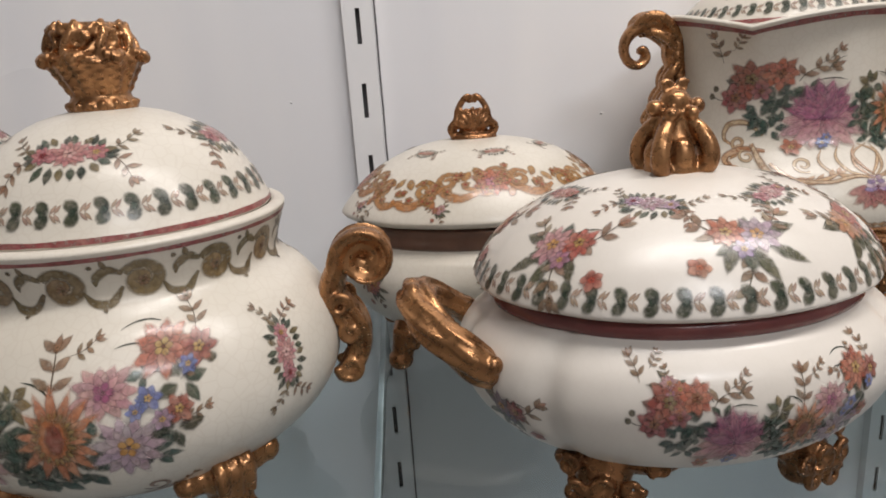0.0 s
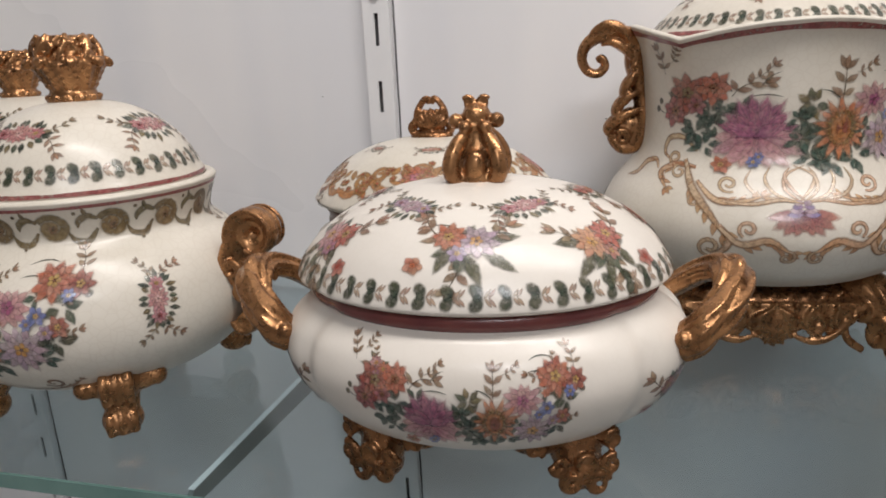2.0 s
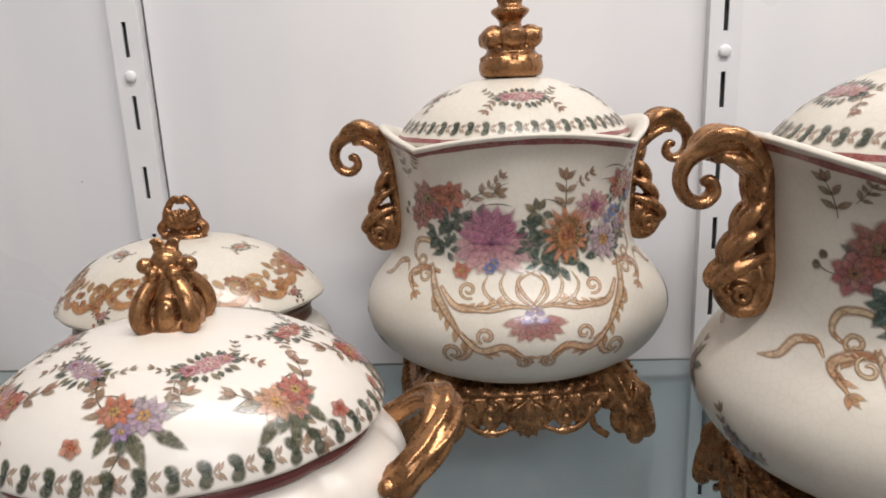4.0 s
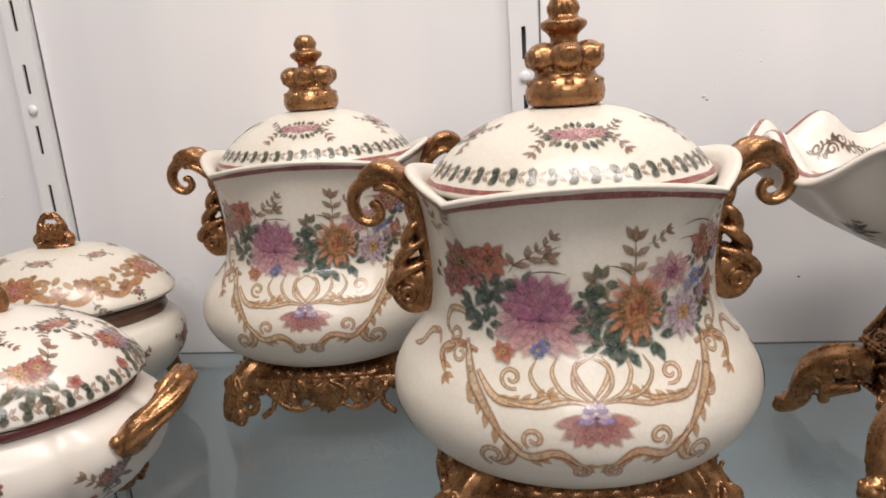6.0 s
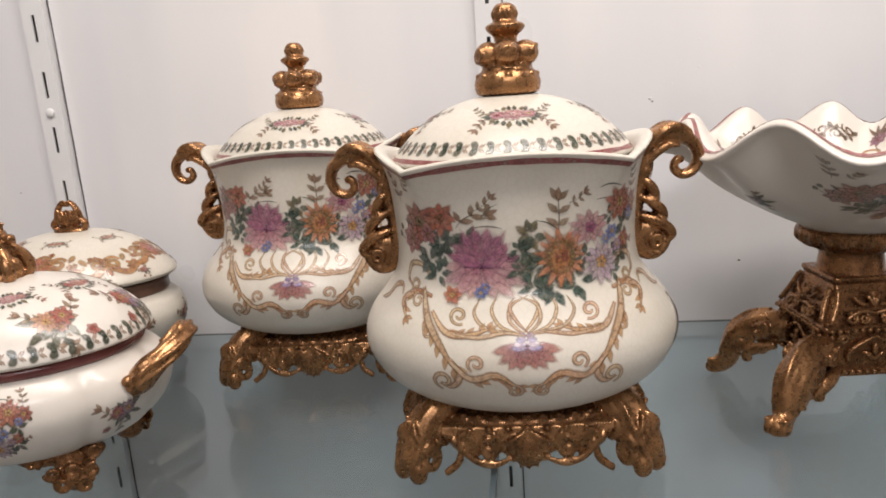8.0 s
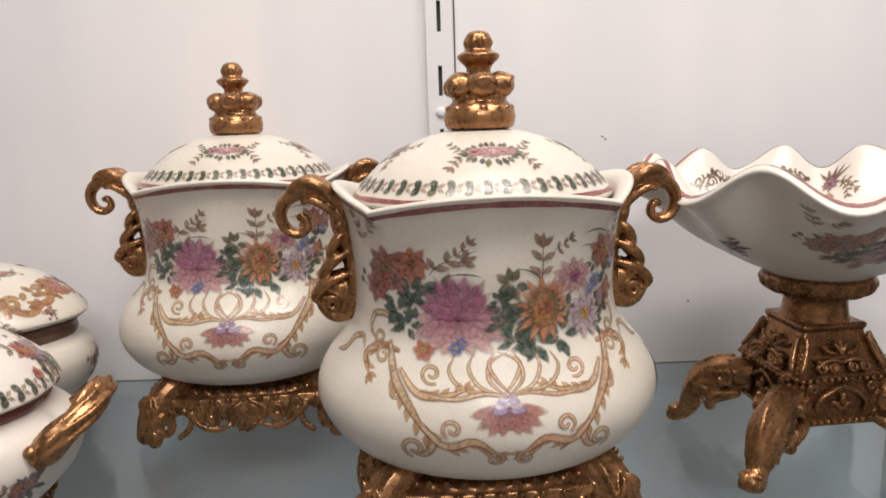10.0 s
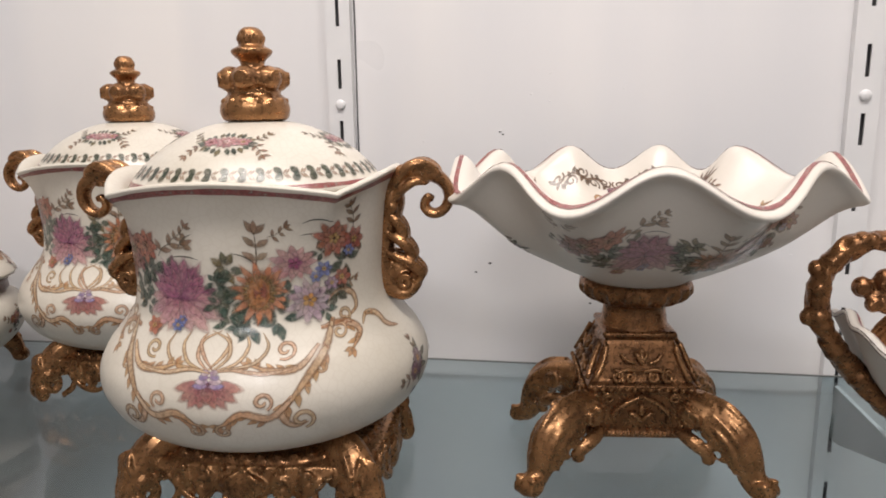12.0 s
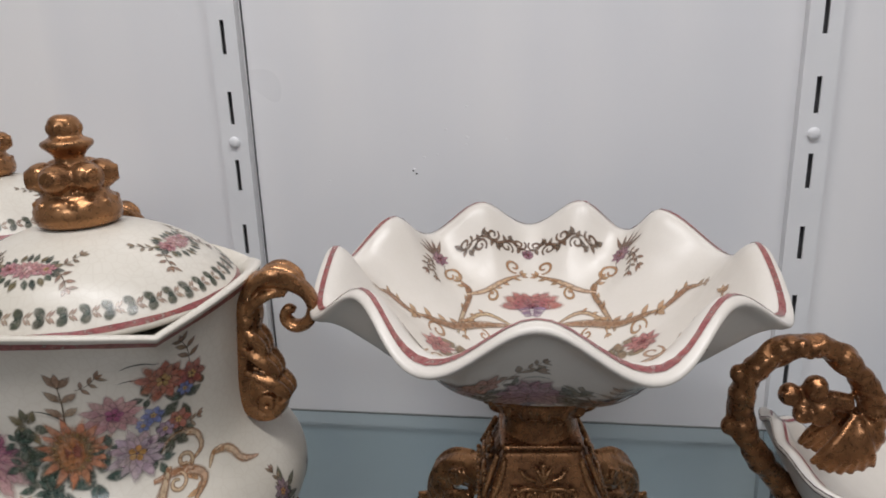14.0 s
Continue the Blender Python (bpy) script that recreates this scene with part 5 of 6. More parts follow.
    for g in (-1, 1):
        tube(bm, [(0.0115 * g, 0, 0.1255, 0.0020), (0.0130 * g, 0, 0.1300, 0.0024), (0.0095 * g, 0, 0.1345, 0.0022), (0.0085 * g, 0, 0.1400, 0.0020), (0.0050 * g, 0, 0.1460, 0.0018), (0.0018 * g, 0, 0.1478, 0.0015), (0.0012 * g, 0, 0.1440, 0.0012)], 26, 7, 1.5)
        scroll(bm, (0.0085 * g, 0, 0.1290), (g, 0, 0), Zv, 0.0040, 1.5, 0.0018, 0.0010, 1)
        scroll(bm, (0.0055 * g, 0, 0.1370), (g, 0, 0), Zv, 0.0034, 1.4, 0.0016, 0.0010, 2)
        for k in range(3):
            tube(bm, [(0.0030 * g, 0, 0.1270 + 0.004 * k, 0.0014), (0.0070 * g, -0.002, 0.1310 + 0.0045 * k, 0.0017), (0.0110 * g - 0.001 * k * g, 0, 0.1325 + 0.0048 * k, 0.0010)], 8, 6)
    tube(bm, [(0, 0, 0.126, 0.0030), (0, -0.001, 0.133, 0.0022), (0, 0, 0.141, 0.0016)], 10, 7)
    bead(bm, (0, 0, 0.1320), 0.0066, (1.0, 0.42, 1.15), 3)
    fan(bm, (0, -0.001, 0.1270), Zv, Xv, 0.0150, 7, 1.7, 0.0014, (0, -0.0022, 0))
    part("knob", bm, M_BRONZE, l, "bronze pierced scroll knob", fuse=0.0006)
    for sx in (-1, 1):
        for sy in (-1, 1):
            bm = bmesh.new()
            tube(bm, [(0.0400, -0.0280, 0.0300, 0.0080), (0.0480, -0.0330, 0.0240, 0.0090), (0.0520, -0.0360, 0.0140, 0.0070), (0.0540, -0.0370, 0.0062, 0.0060)], 14, 10)
            bead(bm, (0.0545, -0.0375, 0.0066), 0.0068, (1.1, 1.1, 0.97))
            for s in (-1, 1):
                scroll(bm, (0.0510 + 0.004 * s, -0.0425 + 0.004 * s, 0.0190), (0.7, 0.7, 0), Zv, 0.0050, 1.5, 0.0018, 0.0010, s)
            grow(bm, Matrix.Diagonal((sx, 1 if sy < 0 else -1, 1, 1)))
            part("foot", bm, M_BRONZE, top, "dark bronze foot", fuse=0.0008)
    return top


pierced_tureen("ivory tureen with brown rim and gold garland lid, by the wall", pose(0.0640, -0.0925, 0, 0, 0, 3))


# ---------------- compote with a waved rim on a four-legged pedestal
def compote(label, m):
    top = thing("footed_compote", label, "footed bowl", m)
    peaks = (-49.5, -5.5, 38.5, 84.5, 131.5, 160.5, 196.5, 232.5, 270.5, 310.5, 354.5, 398.5)

    def ruffle(th, v, r, z):
        k = max(0.0, min(1.0, (r - 0.052) / 0.058)) ** 1.4
        c = math.cos(TAU * float(np.interp(math.degrees(th) % 360.0, peaks, range(12))))
        return r * (1 - k * (0.028 + 0.036 * c)), z + k * (0.0094 * c - 0.001)

    bowl = Surf([(0.018, 0.1135), (0.0280, 0.1145), (0.0315, 0.1172), (0.0440, 0.1225), (0.0620, 0.1322), (0.0775, 0.1440), (0.0890, 0.1558), (0.0990, 0.1665), (0.1062, 0.1722), (0.1112, 0.1744), (0.1132, 0.1760), (0.1120, 0.1780), (0.1072, 0.1797), (0.1012, 0.1775), (0.0945, 0.1703), (0.0855, 0.1597), (0.0735, 0.1482), (0.0580, 0.1370), (0.0400, 0.1282), (0.0200, 0.1240), (0.0, 0.1230)], warp=ruffle, n=120)
    b = part("bowl", bowl.mesh(196), M_WHITE, top, "white ruffled bowl painted inside and out")
    vr = bowl.at_z(0.1768)
    p = Paint(bowl, 0.0004, seed=41)
    ring_line(p, vr + 0.0055, 0.0028, (0.25, 0.06, 0.06))
    p.done("red_rim_line", b, M_FIRED, "dusky red line inside the rim")
    p = Paint(bowl, seed=42)
    for k in range(2):
        bouquet(p, 0.06 + math.pi * k, bowl.at_z(0.1430), 0.0310, 0.22, 1, 0.9)
    for th in (-1.25, 1.35, 2.2, -2.2):
        spray(p, th, bowl.at_z(0.140), 0.017, 0.3, PURPLE, PURPLE)
    p.done("painted_outside", b, M_FIRED, "dark purple flower bouquet outside the bowl")
    p = Paint(bowl, seed=43)
    # inner face: the path runs downwards there, so up is negative

    def inner(z):
        return next((float(bowl.L[i]) for i in range(len(bowl.L)) if bowl.L[i] > vr + 0.006 and bowl.Z[i] <= z), bowl.top)

    for th0 in (math.pi, 0.0):
        C = mix(mix(OLIVE, WINE, 0.4), DKGREEN, 0.3)
        for g in (-1, 1):
            # garland of fine curls between two small posies
            p.aim(th0, inner(0.1640), math.pi, 0.0400, g)
            for j, x in enumerate((0.12, 0.34, 0.56, 0.78, 1.0)):
                e = (-1) ** j
                p.curl(x, 0.07 * e, 0.11, 2.4 * e, 1.3 * e, 0.045, C)
                p.leaf(x + 0.06, 0.02 * e, 0.9 * e, 0.17, 0.08, C)
                p.leaf(x - 0.04, -0.05 * e, -2.0 * e, 0.15, 0.07, C)
                p.leaf(x, 0.0, -1.2 * e, 0.13, 0.07, mix(C, BROWN, 0.4))
            p.stroke([(0.0, -0.03), (0.25, 0.06), (0.5, -0.05), (0.75, 0.06), (1.1, 0.0)], 0.05, C)
            p.daisy(0.0, -0.10, 0.10, 7, PURPLE, mix(PINK, PURPLE, 0.4), WINE)
            p.aim(th0 - g * 0.66, inner(0.1650), math.pi, 0.0210, g)
            for a in (0.5, 0.9, 1.3, 1.7, 2.1):
                p.leaf(0.0, 0.1, a, 0.66, 0.13, mix(OLIVE, WINE, 0.45))
            p.sprig(0.15, 0.0, -0.15, 0.80, 4, BROWN, WINE, -0.5, 0.26)
            p.sprig(0.25, -0.05, -0.7, 0.75, 4, mix(BROWN, OLIVE, 0.4), WINE, -0.4, 0.26)
            p.blade(-0.05, -0.1, -1.7, 0.5, 0.5, C)
            p.daisy(0.0, 0.0, 0.30, 8, PURPLE, mix(PINK, PURPLE, 0.45), WINE, 1, 2)
            # tan scrolls below the garland
            p.aim(th0, inner(0.1475), math.pi, 0.0455, g)
            acanthus(p, [(1.45, -0.62), (1.10, -0.40), (0.86, -0.12), (0.94, 0.12)], 0.11, TAN, 4, -1)
            p.curl(1.06, 0.24, 0.13, 3.6, -1.15, 0.045, mix(TAN, BROWN, 0.35))
            acanthus(p, [(0.92, -0.12), (0.64, -0.16), (0.38, -0.08), (0.12, 0.06)], 0.10, TAN, 4, 1)
            p.curl(0.20, 0.19, 0.11, 4.4, 1.15, 0.042, mix(TAN, BROWN, 0.35))
            p.curl(0.56, -0.26, 0.10, 1.4, 1.2, 0.042, mix(TAN, BROWN, 0.35))
            acanthus(p, [(0.45, -0.80), (0.95, -0.66), (1.45, -0.50), (1.90, -0.08)], 0.16, TAN, 5, 1)
            acanthus(p, [(0.40, -0.78), (0.75, -0.52), (1.10, -0.55), (1.35, -0.70)], 0.09, TAN, 4, 1)
            p.curl(1.78, -0.42, 0.16, 0.4, 1.2, 0.05, mix(TAN, BROWN, 0.35))
            p.curl(1.00, -0.84, 0.11, 2.0, 1.2, 0.045, mix(TAN, BROWN, 0.35))
            acanthus(p, [(1.90, -0.15), (2.05, 0.16), (2.18, 0.40), (2.42, 0.52)], 0.11, TAN, 3, 1)
            for x, y, a in ((1.9, -0.8, 0.2), (2.1, -0.7, 0.6), (1.7, -0.85, -0.2)):
                p.leaf(x, y, a, 0.34, 0.14, mix(OLIVE, TAN, 0.35))
        p.aim(th0, inner(0.1350), math.pi, 0.0250)
        for i in range(9):
            a = math.pi * (0.05 + 0.90 * i / 8)
            p.petal(0, 0.0, a, 0.36 + 0.38 * abs(math.cos(a)), 0.26, mix(WINE, PURPLE, 0.4), mix(mix(RED, PINK, 0.5), TAN, 0.25))
        for i in range(4):
            for a in (0, math.pi):
                p.petal(0, -0.05 - 0.07 * i, a, 0.36 - 0.05 * i, 0.11, PURPLE, (LILAC, mix(LILAC, IVORY, 0.6))[i % 2])
    for th0 in (math.pi / 2, -math.pi / 2):
        p.aim(th0, inner(0.135), math.pi, 0.02)
        p.daisy(0, 0, 0.5, 9, RED, mix(PINK, RED, 0.5), WINE, 1, 2)
    p.done("painted_inside", b, M_FIRED, "tan scrolls and purple flower garland inside the bowl")

    neck = Surf([(0.0, 0.0845), (0.0185, 0.0847), (0.0190, 0.0900), (0.0180, 0.0975), (0.0190, 0.1010), (0.0240, 0.1030), (0.0285, 0.1060), (0.0305, 0.1090), (0.0322, 0.1125), (0.0312, 0.1150), (0.0270, 0.1155), (0.0, 0.1150)], n=40)
    bm = neck.mesh(48)
    for i in range(20):
        a = TAU * i / 20
        d, z = Vector((math.sin(a), -math.cos(a), 0)), Vector((0, 0, 1))
        tube(bm, [(*(d * 0.0312 + z * 0.1125), 0.0018), (*(d * 0.0306 + z * 0.1085), 0.0024), (*(d * 0.0268 + z * 0.1048), 0.0018), (*(d * 0.0225 + z * 0.1025), 0.0010)], 8, 6)
    part("collar", bm, M_BRONZE, top, "dark gilt leaf collar", fuse=0.001)
    # square pedestal: tapering upper stage and a panelled block
    bm = bmesh.new()

    def frustum(z0, h0, z1, h1, bev=0.0012):
        vs = [bm.verts.new((sx * h, sy * h, z)) for z, h in ((z0, h0), (z1, h1)) for sx, sy in ((-1, -1), (1, -1), (1, 1), (-1, 1))]
        fs = [bm.faces.new([vs[i] for i in q]) for q in ((3, 2, 1, 0), (4, 5, 6, 7), (0, 1, 5, 4), (1, 2, 6, 5), (2, 3, 7, 6), (3, 0, 4, 7))]
        bmesh.ops.bevel(bm, geom=list({e for f in fs for e in f.edges}), offset=bev, segments=2, affect="EDGES")

    frustum(0.0830, 0.0205, 0.0875, 0.0215)
    frustum(0.0595, 0.0285, 0.0830, 0.0195)
    frustum(0.0555, 0.0305, 0.0597, 0.0310)
    frustum(0.0300, 0.0290, 0.0557, 0.0290)
    frustum(0.0270, 0.0305, 0.0305, 0.0310)
    pedestal = part("pedestal", bm, M_BRONZE, top, "square gilt pedestal with scroll and fleur reliefs", fuse=0.0011)
    bm = bmesh.new()
    for k in range(4):
        rot = Matrix.Rotation(TAU * k / 4, 4, "Z")
        n0 = len(bm.verts)
        X, Z = Vector((1, 0, 0)), Vector((0, 0, 1))
        for i in range(13):
            bead(bm, (-0.0264 + 0.0044 * i, -0.0312, 0.0551), 0.0017, sub=1)
            bead(bm, (-0.0264 + 0.0044 * i, -0.0310, 0.0288), 0.0016, sub=1)
        for i in range(5):
            for g in (-1, 1):
                bead(bm, (0.0255 * g, -0.0292, 0.0330 + 0.0045 * i), 0.0015, sub=1)
                bead(bm, (0.0215 * g, -0.0292, 0.0350 + 0.0045 * i), 0.0013, sub=1)
        # fleur and pointed frame on the block
        for g in (-1, 1):
            tube(bm, [(0.0145 * g, -0.0292, 0.0340, 0.0010), (0.0155 * g, -0.0298, 0.0400, 0.0014), (0.0090 * g, -0.0300, 0.0460, 0.0014), (0.0, -0.0298, 0.0505, 0.0010)], 14, 6)
            tube(bm, [(0.0, -0.0292, 0.0355, 0.0014), (0.0030 * g, -0.0302, 0.0390, 0.0016), (0.0062 * g, -0.0300, 0.0405, 0.0012), (0.0060 * g, -0.0298, 0.0380, 0.0009)], 10, 6)
            scroll(bm, (0.0185 * g, -0.0294, 0.0490), (g, 0, 0), Z, 0.0032, 1.4, 0.0012, 0.0007)
            # tapering stage: crossed scrolls
            tube(bm, [(0.0, -0.0275, 0.0640, 0.0010), (0.0070 * g, -0.0282, 0.0660, 0.0013), (0.0125 * g, -0.0285, 0.0645, 0.0013), (0.0170 * g, -0.0292, 0.0610, 0.0010)], 12, 6)
            scroll(bm, (0.0140 * g, -0.0290, 0.0620), (g, 0, 0), (0, 0.40, 1), 0.0036, 1.5, 0.0013, 0.0008, 1)
            scroll(bm, (0.0065 * g, -0.0288, 0.0615), (g, 0, 0), (0, 0.40, 1), 0.0030, 1.4, 0.0012, 0.0008, 2)
            tube(bm, [(0.0035 * g, -0.0265, 0.0690, 0.0009), (0.0085 * g, -0.0258, 0.0705, 0.0013), (0.0115 * g, -0.0245, 0.0740, 0.0010)], 8, 6)
            tube(bm, [(0.0265 * g, -0.0292, 0.0590, 0.0016), (0.0215 * g, -0.0250, 0.0690, 0.0018), (0.0190 * g, -0.0212, 0.0785, 0.0014)], 10, 6)
        bead(bm, (0, -0.0302, 0.0425), 0.0022, (0.8, 0.8, 1.8))
        bead(bm, (0, -0.0240, 0.0745), 0.0020, (1, 0.7, 1.5))
        for a in (-0.5, 0, 0.5):
            tube(bm, [(0, -0.0262, 0.0680, 0.0012), (0.003 * math.sin(a), -0.0258, 0.0715, 0.0014), (0.008 * math.sin(a), -0.0242, 0.0750, 0.0008)], 6, 6)
        bm.verts.ensure_lookup_table()
        grow(bm, rot @ Matrix.Translation((0, -0.0012, 0.0025)), bm.verts[n0:])
    part("relief", bm, M_GILT, pedestal, "bright gilt scroll and fleur relief")
    for k in range(4):
        bm = bmesh.new()
        Z = Vector((0, 0, 1))
        # the leg lies along -y here and is turned to its corner
        tube(bm, [(0, -0.030, 0.0420, 0.0110), (0, -0.042, 0.0425, 0.0105), (0, -0.0540, 0.0400, 0.0092), (0, -0.0640, 0.0320, 0.0082), (0, -0.0700, 0.0210, 0.0068), (0, -0.0730, 0.0120, 0.0060), (0, -0.0790, 0.0064, 0.0061)], 30, 12, 1.15)
        for s in (-1, 1):
            scroll(bm, (s * 0.0050, -0.0810, 0.0066), (0, -1, 0), Z, 0.0050, 1.6, 0.0019, 0.0010, 1)
            tube(bm, [(s * 0.010, -0.036, 0.0320, 0.0030), (s * 0.0115, -0.046, 0.0285, 0.0042), (s * 0.0105, -0.053, 0.0240, 0.0036), (s * 0.0080, -0.0565, 0.0200, 0.0024)], 14, 8)
            for a in (0.35, 0.95, 1.55):
                o, u = math.sin(a), math.cos(a)
                tube(bm, [(s * o * 0.0088, -0.050 - 0.0060 * u, 0.0410 + 0.0080 * u, 0.0012), (s * o * 0.0086, -0.0625 - 0.0066 * u, 0.0325 + 0.0050 * u, 0.0024), (s * o * 0.0072, -0.0690 - 0.0060 * u, 0.0215 + 0.0020 * u, 0.0022), (s * o * 0.0058, -0.0720 - 0.0050 * u, 0.0125, 0.0014)], 14, 6)
            for j in range(4):
                scroll(bm, (s * (0.0098 - 0.0006 * j), -0.0535 - 0.0045 * j, 0.0345 - 0.0052 * j), (0, -1, 0.4), (0, 0.3, 1), 0.0034, 1.2, 0.0015, 0.0008, 1.5 + j)
            scroll(bm, (s * 0.0125, -0.0460, 0.0420), (0, -1, 0), Z, 0.0058, 1.5, 0.0017, 0.0010, 2)
            bead(bm, (s * 0.0095, -0.0545, 0.0195), 0.0036)
        tube(bm, [(0, -0.0440, 0.0540, 0.0014), (0, -0.0590, 0.0490, 0.0024), (0, -0.0715, 0.0370, 0.0022), (0, -0.0765, 0.0200, 0.0015)], 14, 7)
        bead(bm, (0, -0.0800, 0.0058), 0.0059, (1.2, 1, 0.97))
        grow(bm, Matrix.Rotation(TAU * k / 4 + math.pi / 4, 4, "Z"))
        grow(bm, Matrix.Diagonal((1.13, 0.86, 1, 1)))
        part("leg", bm, M_GILT, top, "gilt acanthus scroll leg with curled toe", fuse=0.001)
    return top


compote("white ruffled compote with red rim line on gilt pedestal", pose(0.6345, -0.158, 0, 0, 0, 5.5))


# ---------------- boat-shaped dish with a looped vine handle
def boat_dish(label, m):
    top = thing("boat_dish", label, "dish", m)

    def sheer(th, v, r, z):
        k = max(0.0, min(1.0, (z - 0.022) / 0.030))
        end = abs(math.sin(th)) ** 3.0
        return r * (1 + 0.035 * k * math.cos(10 * th) * 0.5), z + k * (0.044 * end + 0.0018 * math.cos(20 * th))

    dish = Surf([(0.030, 0.0205), (0.050, 0.0215), (0.080, 0.0275), (0.105, 0.0385), (0.1195, 0.0500), (0.1230, 0.0535), (0.1205, 0.0555), (0.1160, 0.0530), (0.1000, 0.0410), (0.0750, 0.0310), (0.040, 0.0255), (0.0, 0.0245)], 1.0, 0.56, sheer, n=80)
    b = part("dish", dish.mesh(160), M_WHITE, top, "white boat-shaped dish with waved edge")
    p = Paint(dish, 0.0004, seed=51)
    ve = dish.at_z(0.0548)
    ring_line(p, ve - 0.0015, 0.0026, (0.10, 0.05, 0.06))
    ring_line(p, ve + 0.0060, 0.0018, (0.28, 0.08, 0.09))
    for th in (-1.0, 0.4, 1.4):
        spray(p, th, dish.at_z(0.034), 0.016, 0.2, PURPLE, PINK)
    p.done("dark_rim_line", b, M_FIRED, "dark plum line along the waved edge")
    for g in (-1, 1):
        bm = bmesh.new()
        path = [(-0.070, 0, 0.0300, 0.0055), (-0.092, 0, 0.0440, 0.0060), (-0.1120, 0, 0.0640, 0.0062), (-0.1270, 0, 0.0830, 0.0062), (-0.1350, 0, 0.1030, 0.0060), (-0.1320, 0, 0.1230, 0.0060), (-0.1190, 0, 0.1370, 0.0058), (-0.1030, 0, 0.1400, 0.0056), (-0.0890, 0, 0.1320, 0.0056), (-0.0780, 0, 0.1170, 0.0056), (-0.0740, 0, 0.1010, 0.0060), (-0.0790, 0, 0.0860, 0.0070)]
        c = catmull(path, 90)
        tube(bm, [(*q[:3], q[3] * (1 + 0.10 * math.sin(i * 0.9) + 0.08 * math.sin(i * 2.1))) for i, q in enumerate(c)], seg=12, raw=True, flat=1.2)
        for s in range(2):
            tw = []
            for i, q in enumerate(c):
                a = i * 0.20 + math.pi * s
                d = c[min(i + 1, 90)] - c[max(i - 1, 0)]
                nrm = Vector((-d[2], 0, d[0])).normalized()
                o = nrm * math.cos(a) * (q[3] * 0.80) + Vector((0, 1, 0)) * math.sin(a) * (q[3] * 0.95)
                tw.append((q[0] + o.x, q[1] + o.y, q[2] + o.z, 0.0024 + 0.0006 * math.sin(i * 0.7)))
            tube(bm, tw, seg=7, raw=True)
        for q in ((-0.1400, -0.001, 0.0960), (-0.1375, 0.0, 0.1240), (-0.1100, -0.004, 0.0630), (-0.112, -0.005, 0.1405)):
            bead(bm, q, 0.0042, (1, 1, 1.2))
        for y in (-0.0065, 0.0065):
            scroll(bm, (-0.1080, y, 0.1385), (1, 0, 0), (0, 0, 1), 0.0034, 1.5, 0.0015, 0.0008)
        # flower and buds inside the loop, and the leaf that clasps the rim
        for q, r in (((-0.1130, 0, 0.1140), 0.0056), ((-0.1020, -0.001, 0.1185), 0.0060), ((-0.0990, 0, 0.1060), 0.0070), ((-0.1070, -0.002, 0.1050), 0.0048)):
            bead(bm, q, r, (1, 0.9, 1.1))
            scroll(bm, (q[0], q[1] - r * 0.75, q[2]), (1, 0, 0), (0, 0, 1), r * 0.7, 1.4, r * 0.26, r * 0.14, q[0] * 90)
        tube(bm, [(-0.1080, 0, 0.1090, 0.0040), (-0.0960, 0, 0.1120, 0.0048), (-0.0850, 0, 0.1100, 0.0050)], 12, 8)
        fan(bm, (-0.0830, -0.003, 0.1060), (-0.25, -0.15, -1), (1, 0, 0), 0.0300, 7, 1.0, 0.0030, (0, -0.004, 0))
        fan(bm, (-0.0830, 0.003, 0.1060), (-0.25, 0.15, -1), (1, 0, 0), 0.0300, 7, 1.0, 0.0030, (0, 0.004, 0))
        grow(bm, Matrix.Diagonal((-g, 1, 1, 1)))
        part("handle", bm, M_BRONZE, top, "dark gilt twisted vine handle with buds", fuse=0.001)
    for sx in (-1, 1):
        for sy in (-1, 1):
            bm = bmesh.new()
            tube(bm, [(0.040, -0.018, 0.0260, 0.0080), (0.048, -0.024, 0.0200, 0.0085), (0.053, -0.028, 0.0115, 0.0065), (0.055, -0.030, 0.0062, 0.0060)], 14, 10)
            bead(bm, (0.0555, -0.0305, 0.0060), 0.0061, (1.1, 1.1, 0.97))
            grow(bm, Matrix.Diagonal((sx, 1 if sy < 0 else -1, 1, 1)))
            part("foot", bm, M_GILT, top, "gilt foot", fuse=0.0008)
    return top


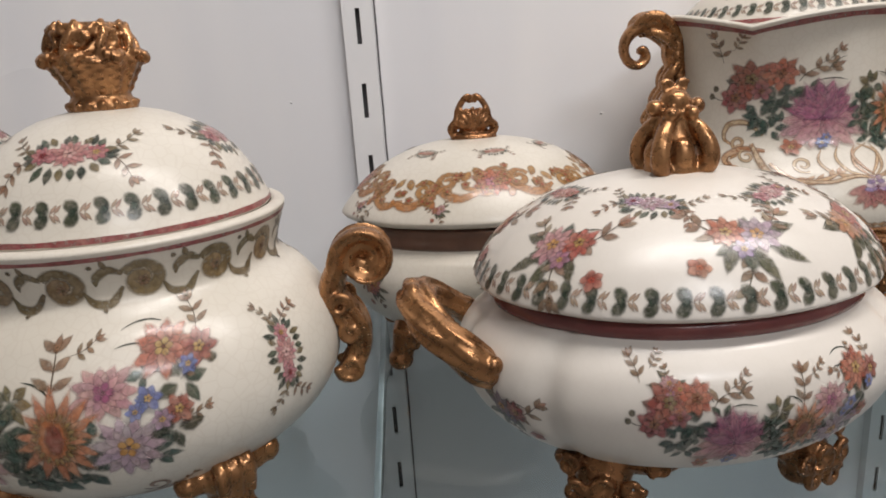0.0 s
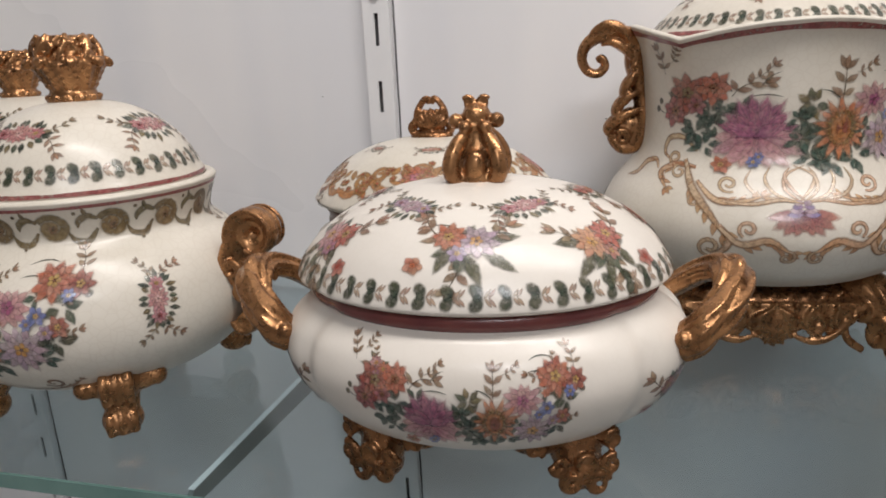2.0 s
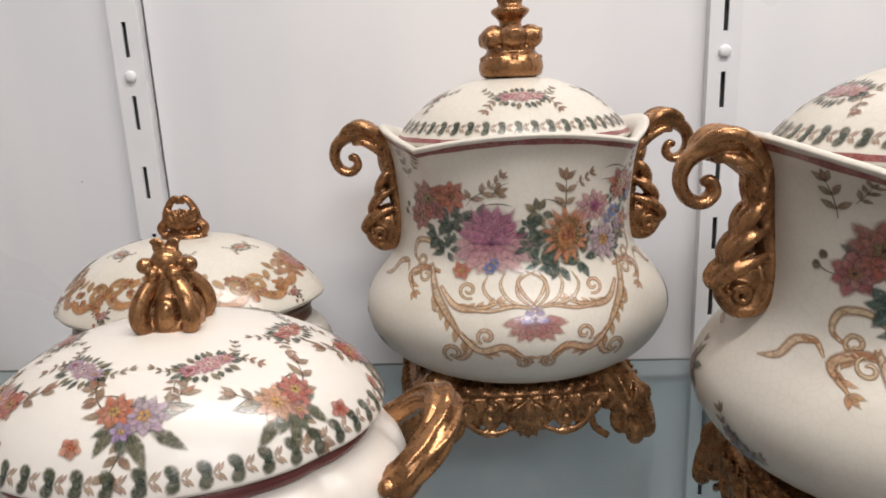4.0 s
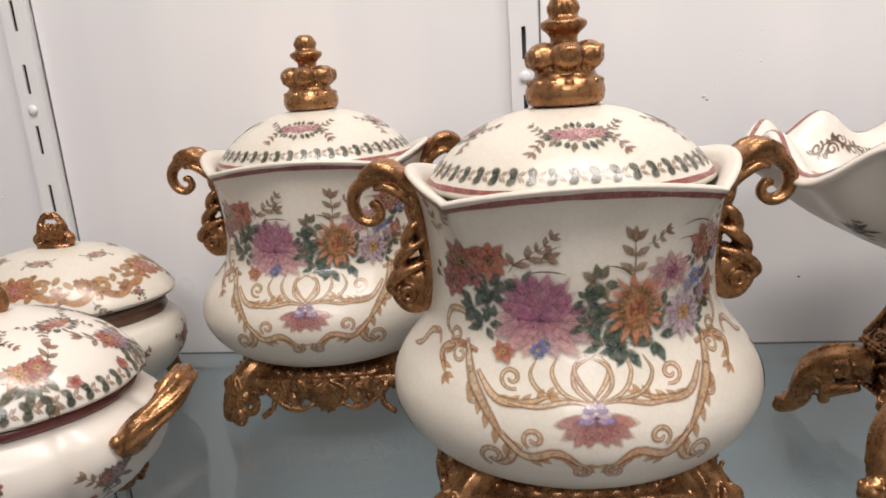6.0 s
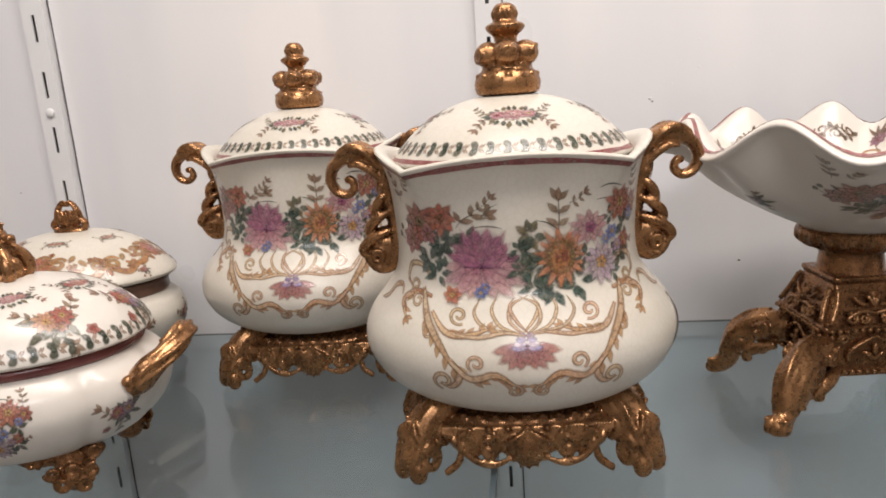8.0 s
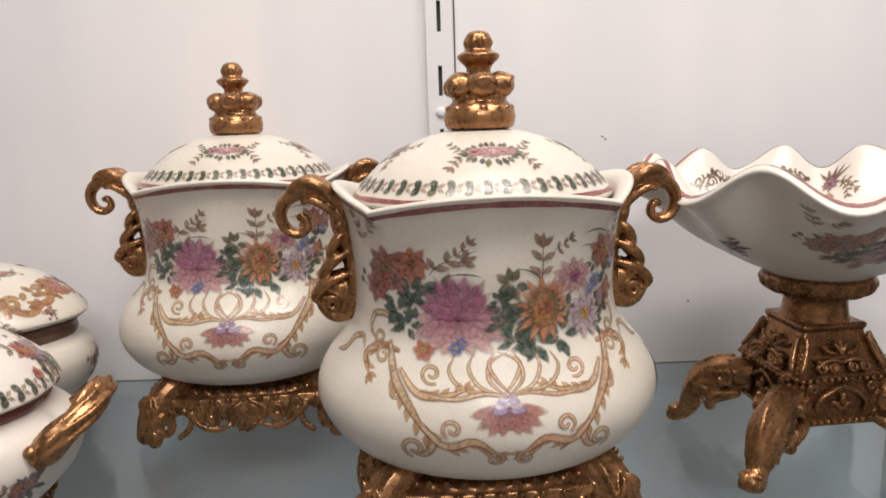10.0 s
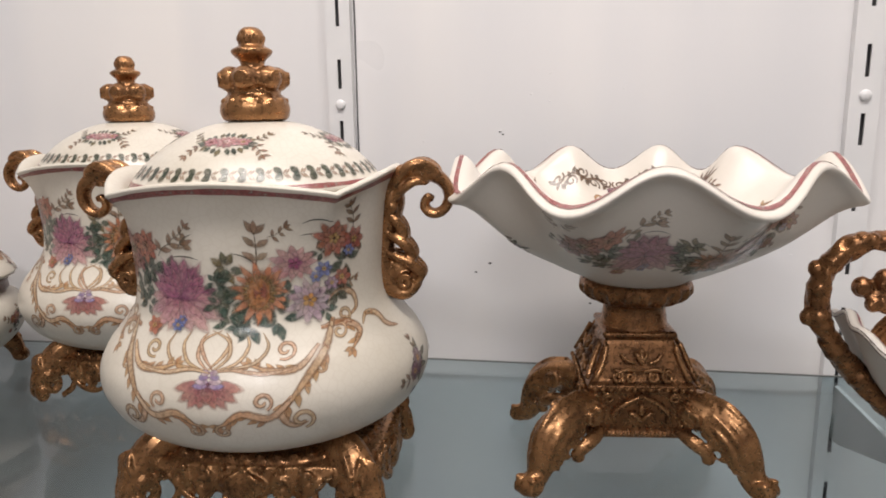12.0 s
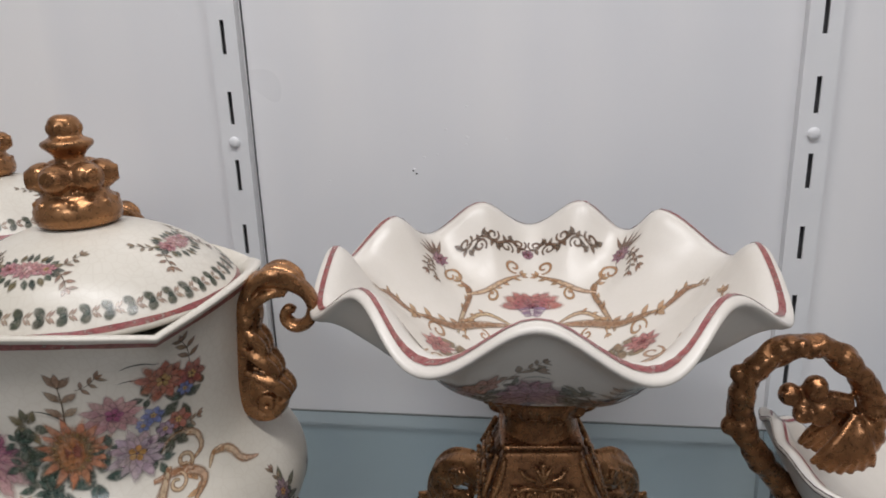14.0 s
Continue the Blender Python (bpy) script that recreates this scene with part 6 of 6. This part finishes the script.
boat_dish("white boat-shaped dish with gilt vine handle and dark rim", pose(0.868, -0.165, 0, 0, 0, 0))


# ---------------- small marks of the wall
def wall_seam(x, seed):
    """The thin open joint beside an upright, a little uneven."""
    rnd = random.Random(seed)
    bm = bmesh.new()
    rows, off = [], 0.0
    for i in range(60):
        z = -0.6 + 1.5 * i / 59
        off = off * 0.8 + rnd.uniform(-0.0003, 0.0003)
        w = 0.00045 + 0.00025 * rnd.random()
        rows.append([bm.verts.new((x + off + g * w, y, z)) for g, y in ((-1, 0.0079), (-1, 0.0072), (1, 0.0072), (1, 0.0079))])
    for a, b in zip(rows, rows[1:]):
        for j in range(3):
            bm.faces.new((a[j], a[j + 1], b[j + 1], b[j]))
    part("trim_seam", bm, M_DARK, label="thin dark joint line beside the upright", kind="structure")


for k, x in enumerate(STANDARDS):
    wall_seam(x + 0.0118, k)

marks = random.Random(8)
bm = bmesh.new()
spots = [(0.541, 0.197, 0.0016), (0.566, 0.226, 0.0011), (0.581, 0.220, 0.0013), (0.609, 0.218, 0.0010), (0.559, 0.208, 0.0009), (0.476, 0.189, 0.0012), (0.639, 0.229, 0.0010), (0.581, 0.242, 0.0011), (-0.054, 0.147, 0.0012), (0.170, 0.124, 0.0014), (0.549, 0.206, 0.0010), (0.580, 0.215, 0.0009)]
for x, z, r in spots + [(marks.uniform(-0.3, 0.8), marks.uniform(0.02, 0.4), marks.uniform(0.0004, 0.0009)) for i in range(26)]:
    bead(bm, (x, 0.0080, z), r * 0.75, (1.3, 0.35, 0.8), 2)
part("trim_paint_blisters", bm, M_WALL, label="small blisters in the wall paint", kind="structure")
bm = bmesh.new()
for x, z, r in ((0.532, 0.085, 0.0011), (0.520, 0.077, 0.0008), (0.543, 0.194, 0.0007), (0.617, 0.052, 0.0009), (0.1695, 0.1235, 0.0006), (-0.0535, 0.1465, 0.0005), (0.5405, 0.1962, 0.0006)):
    bead(bm, (x, 0.0078, z), r, (1.4, 0.3, 0.8), 2)
part("trim_wall_specks", bm, M_DARK, label="small dark chips in the wall paint", kind="structure")
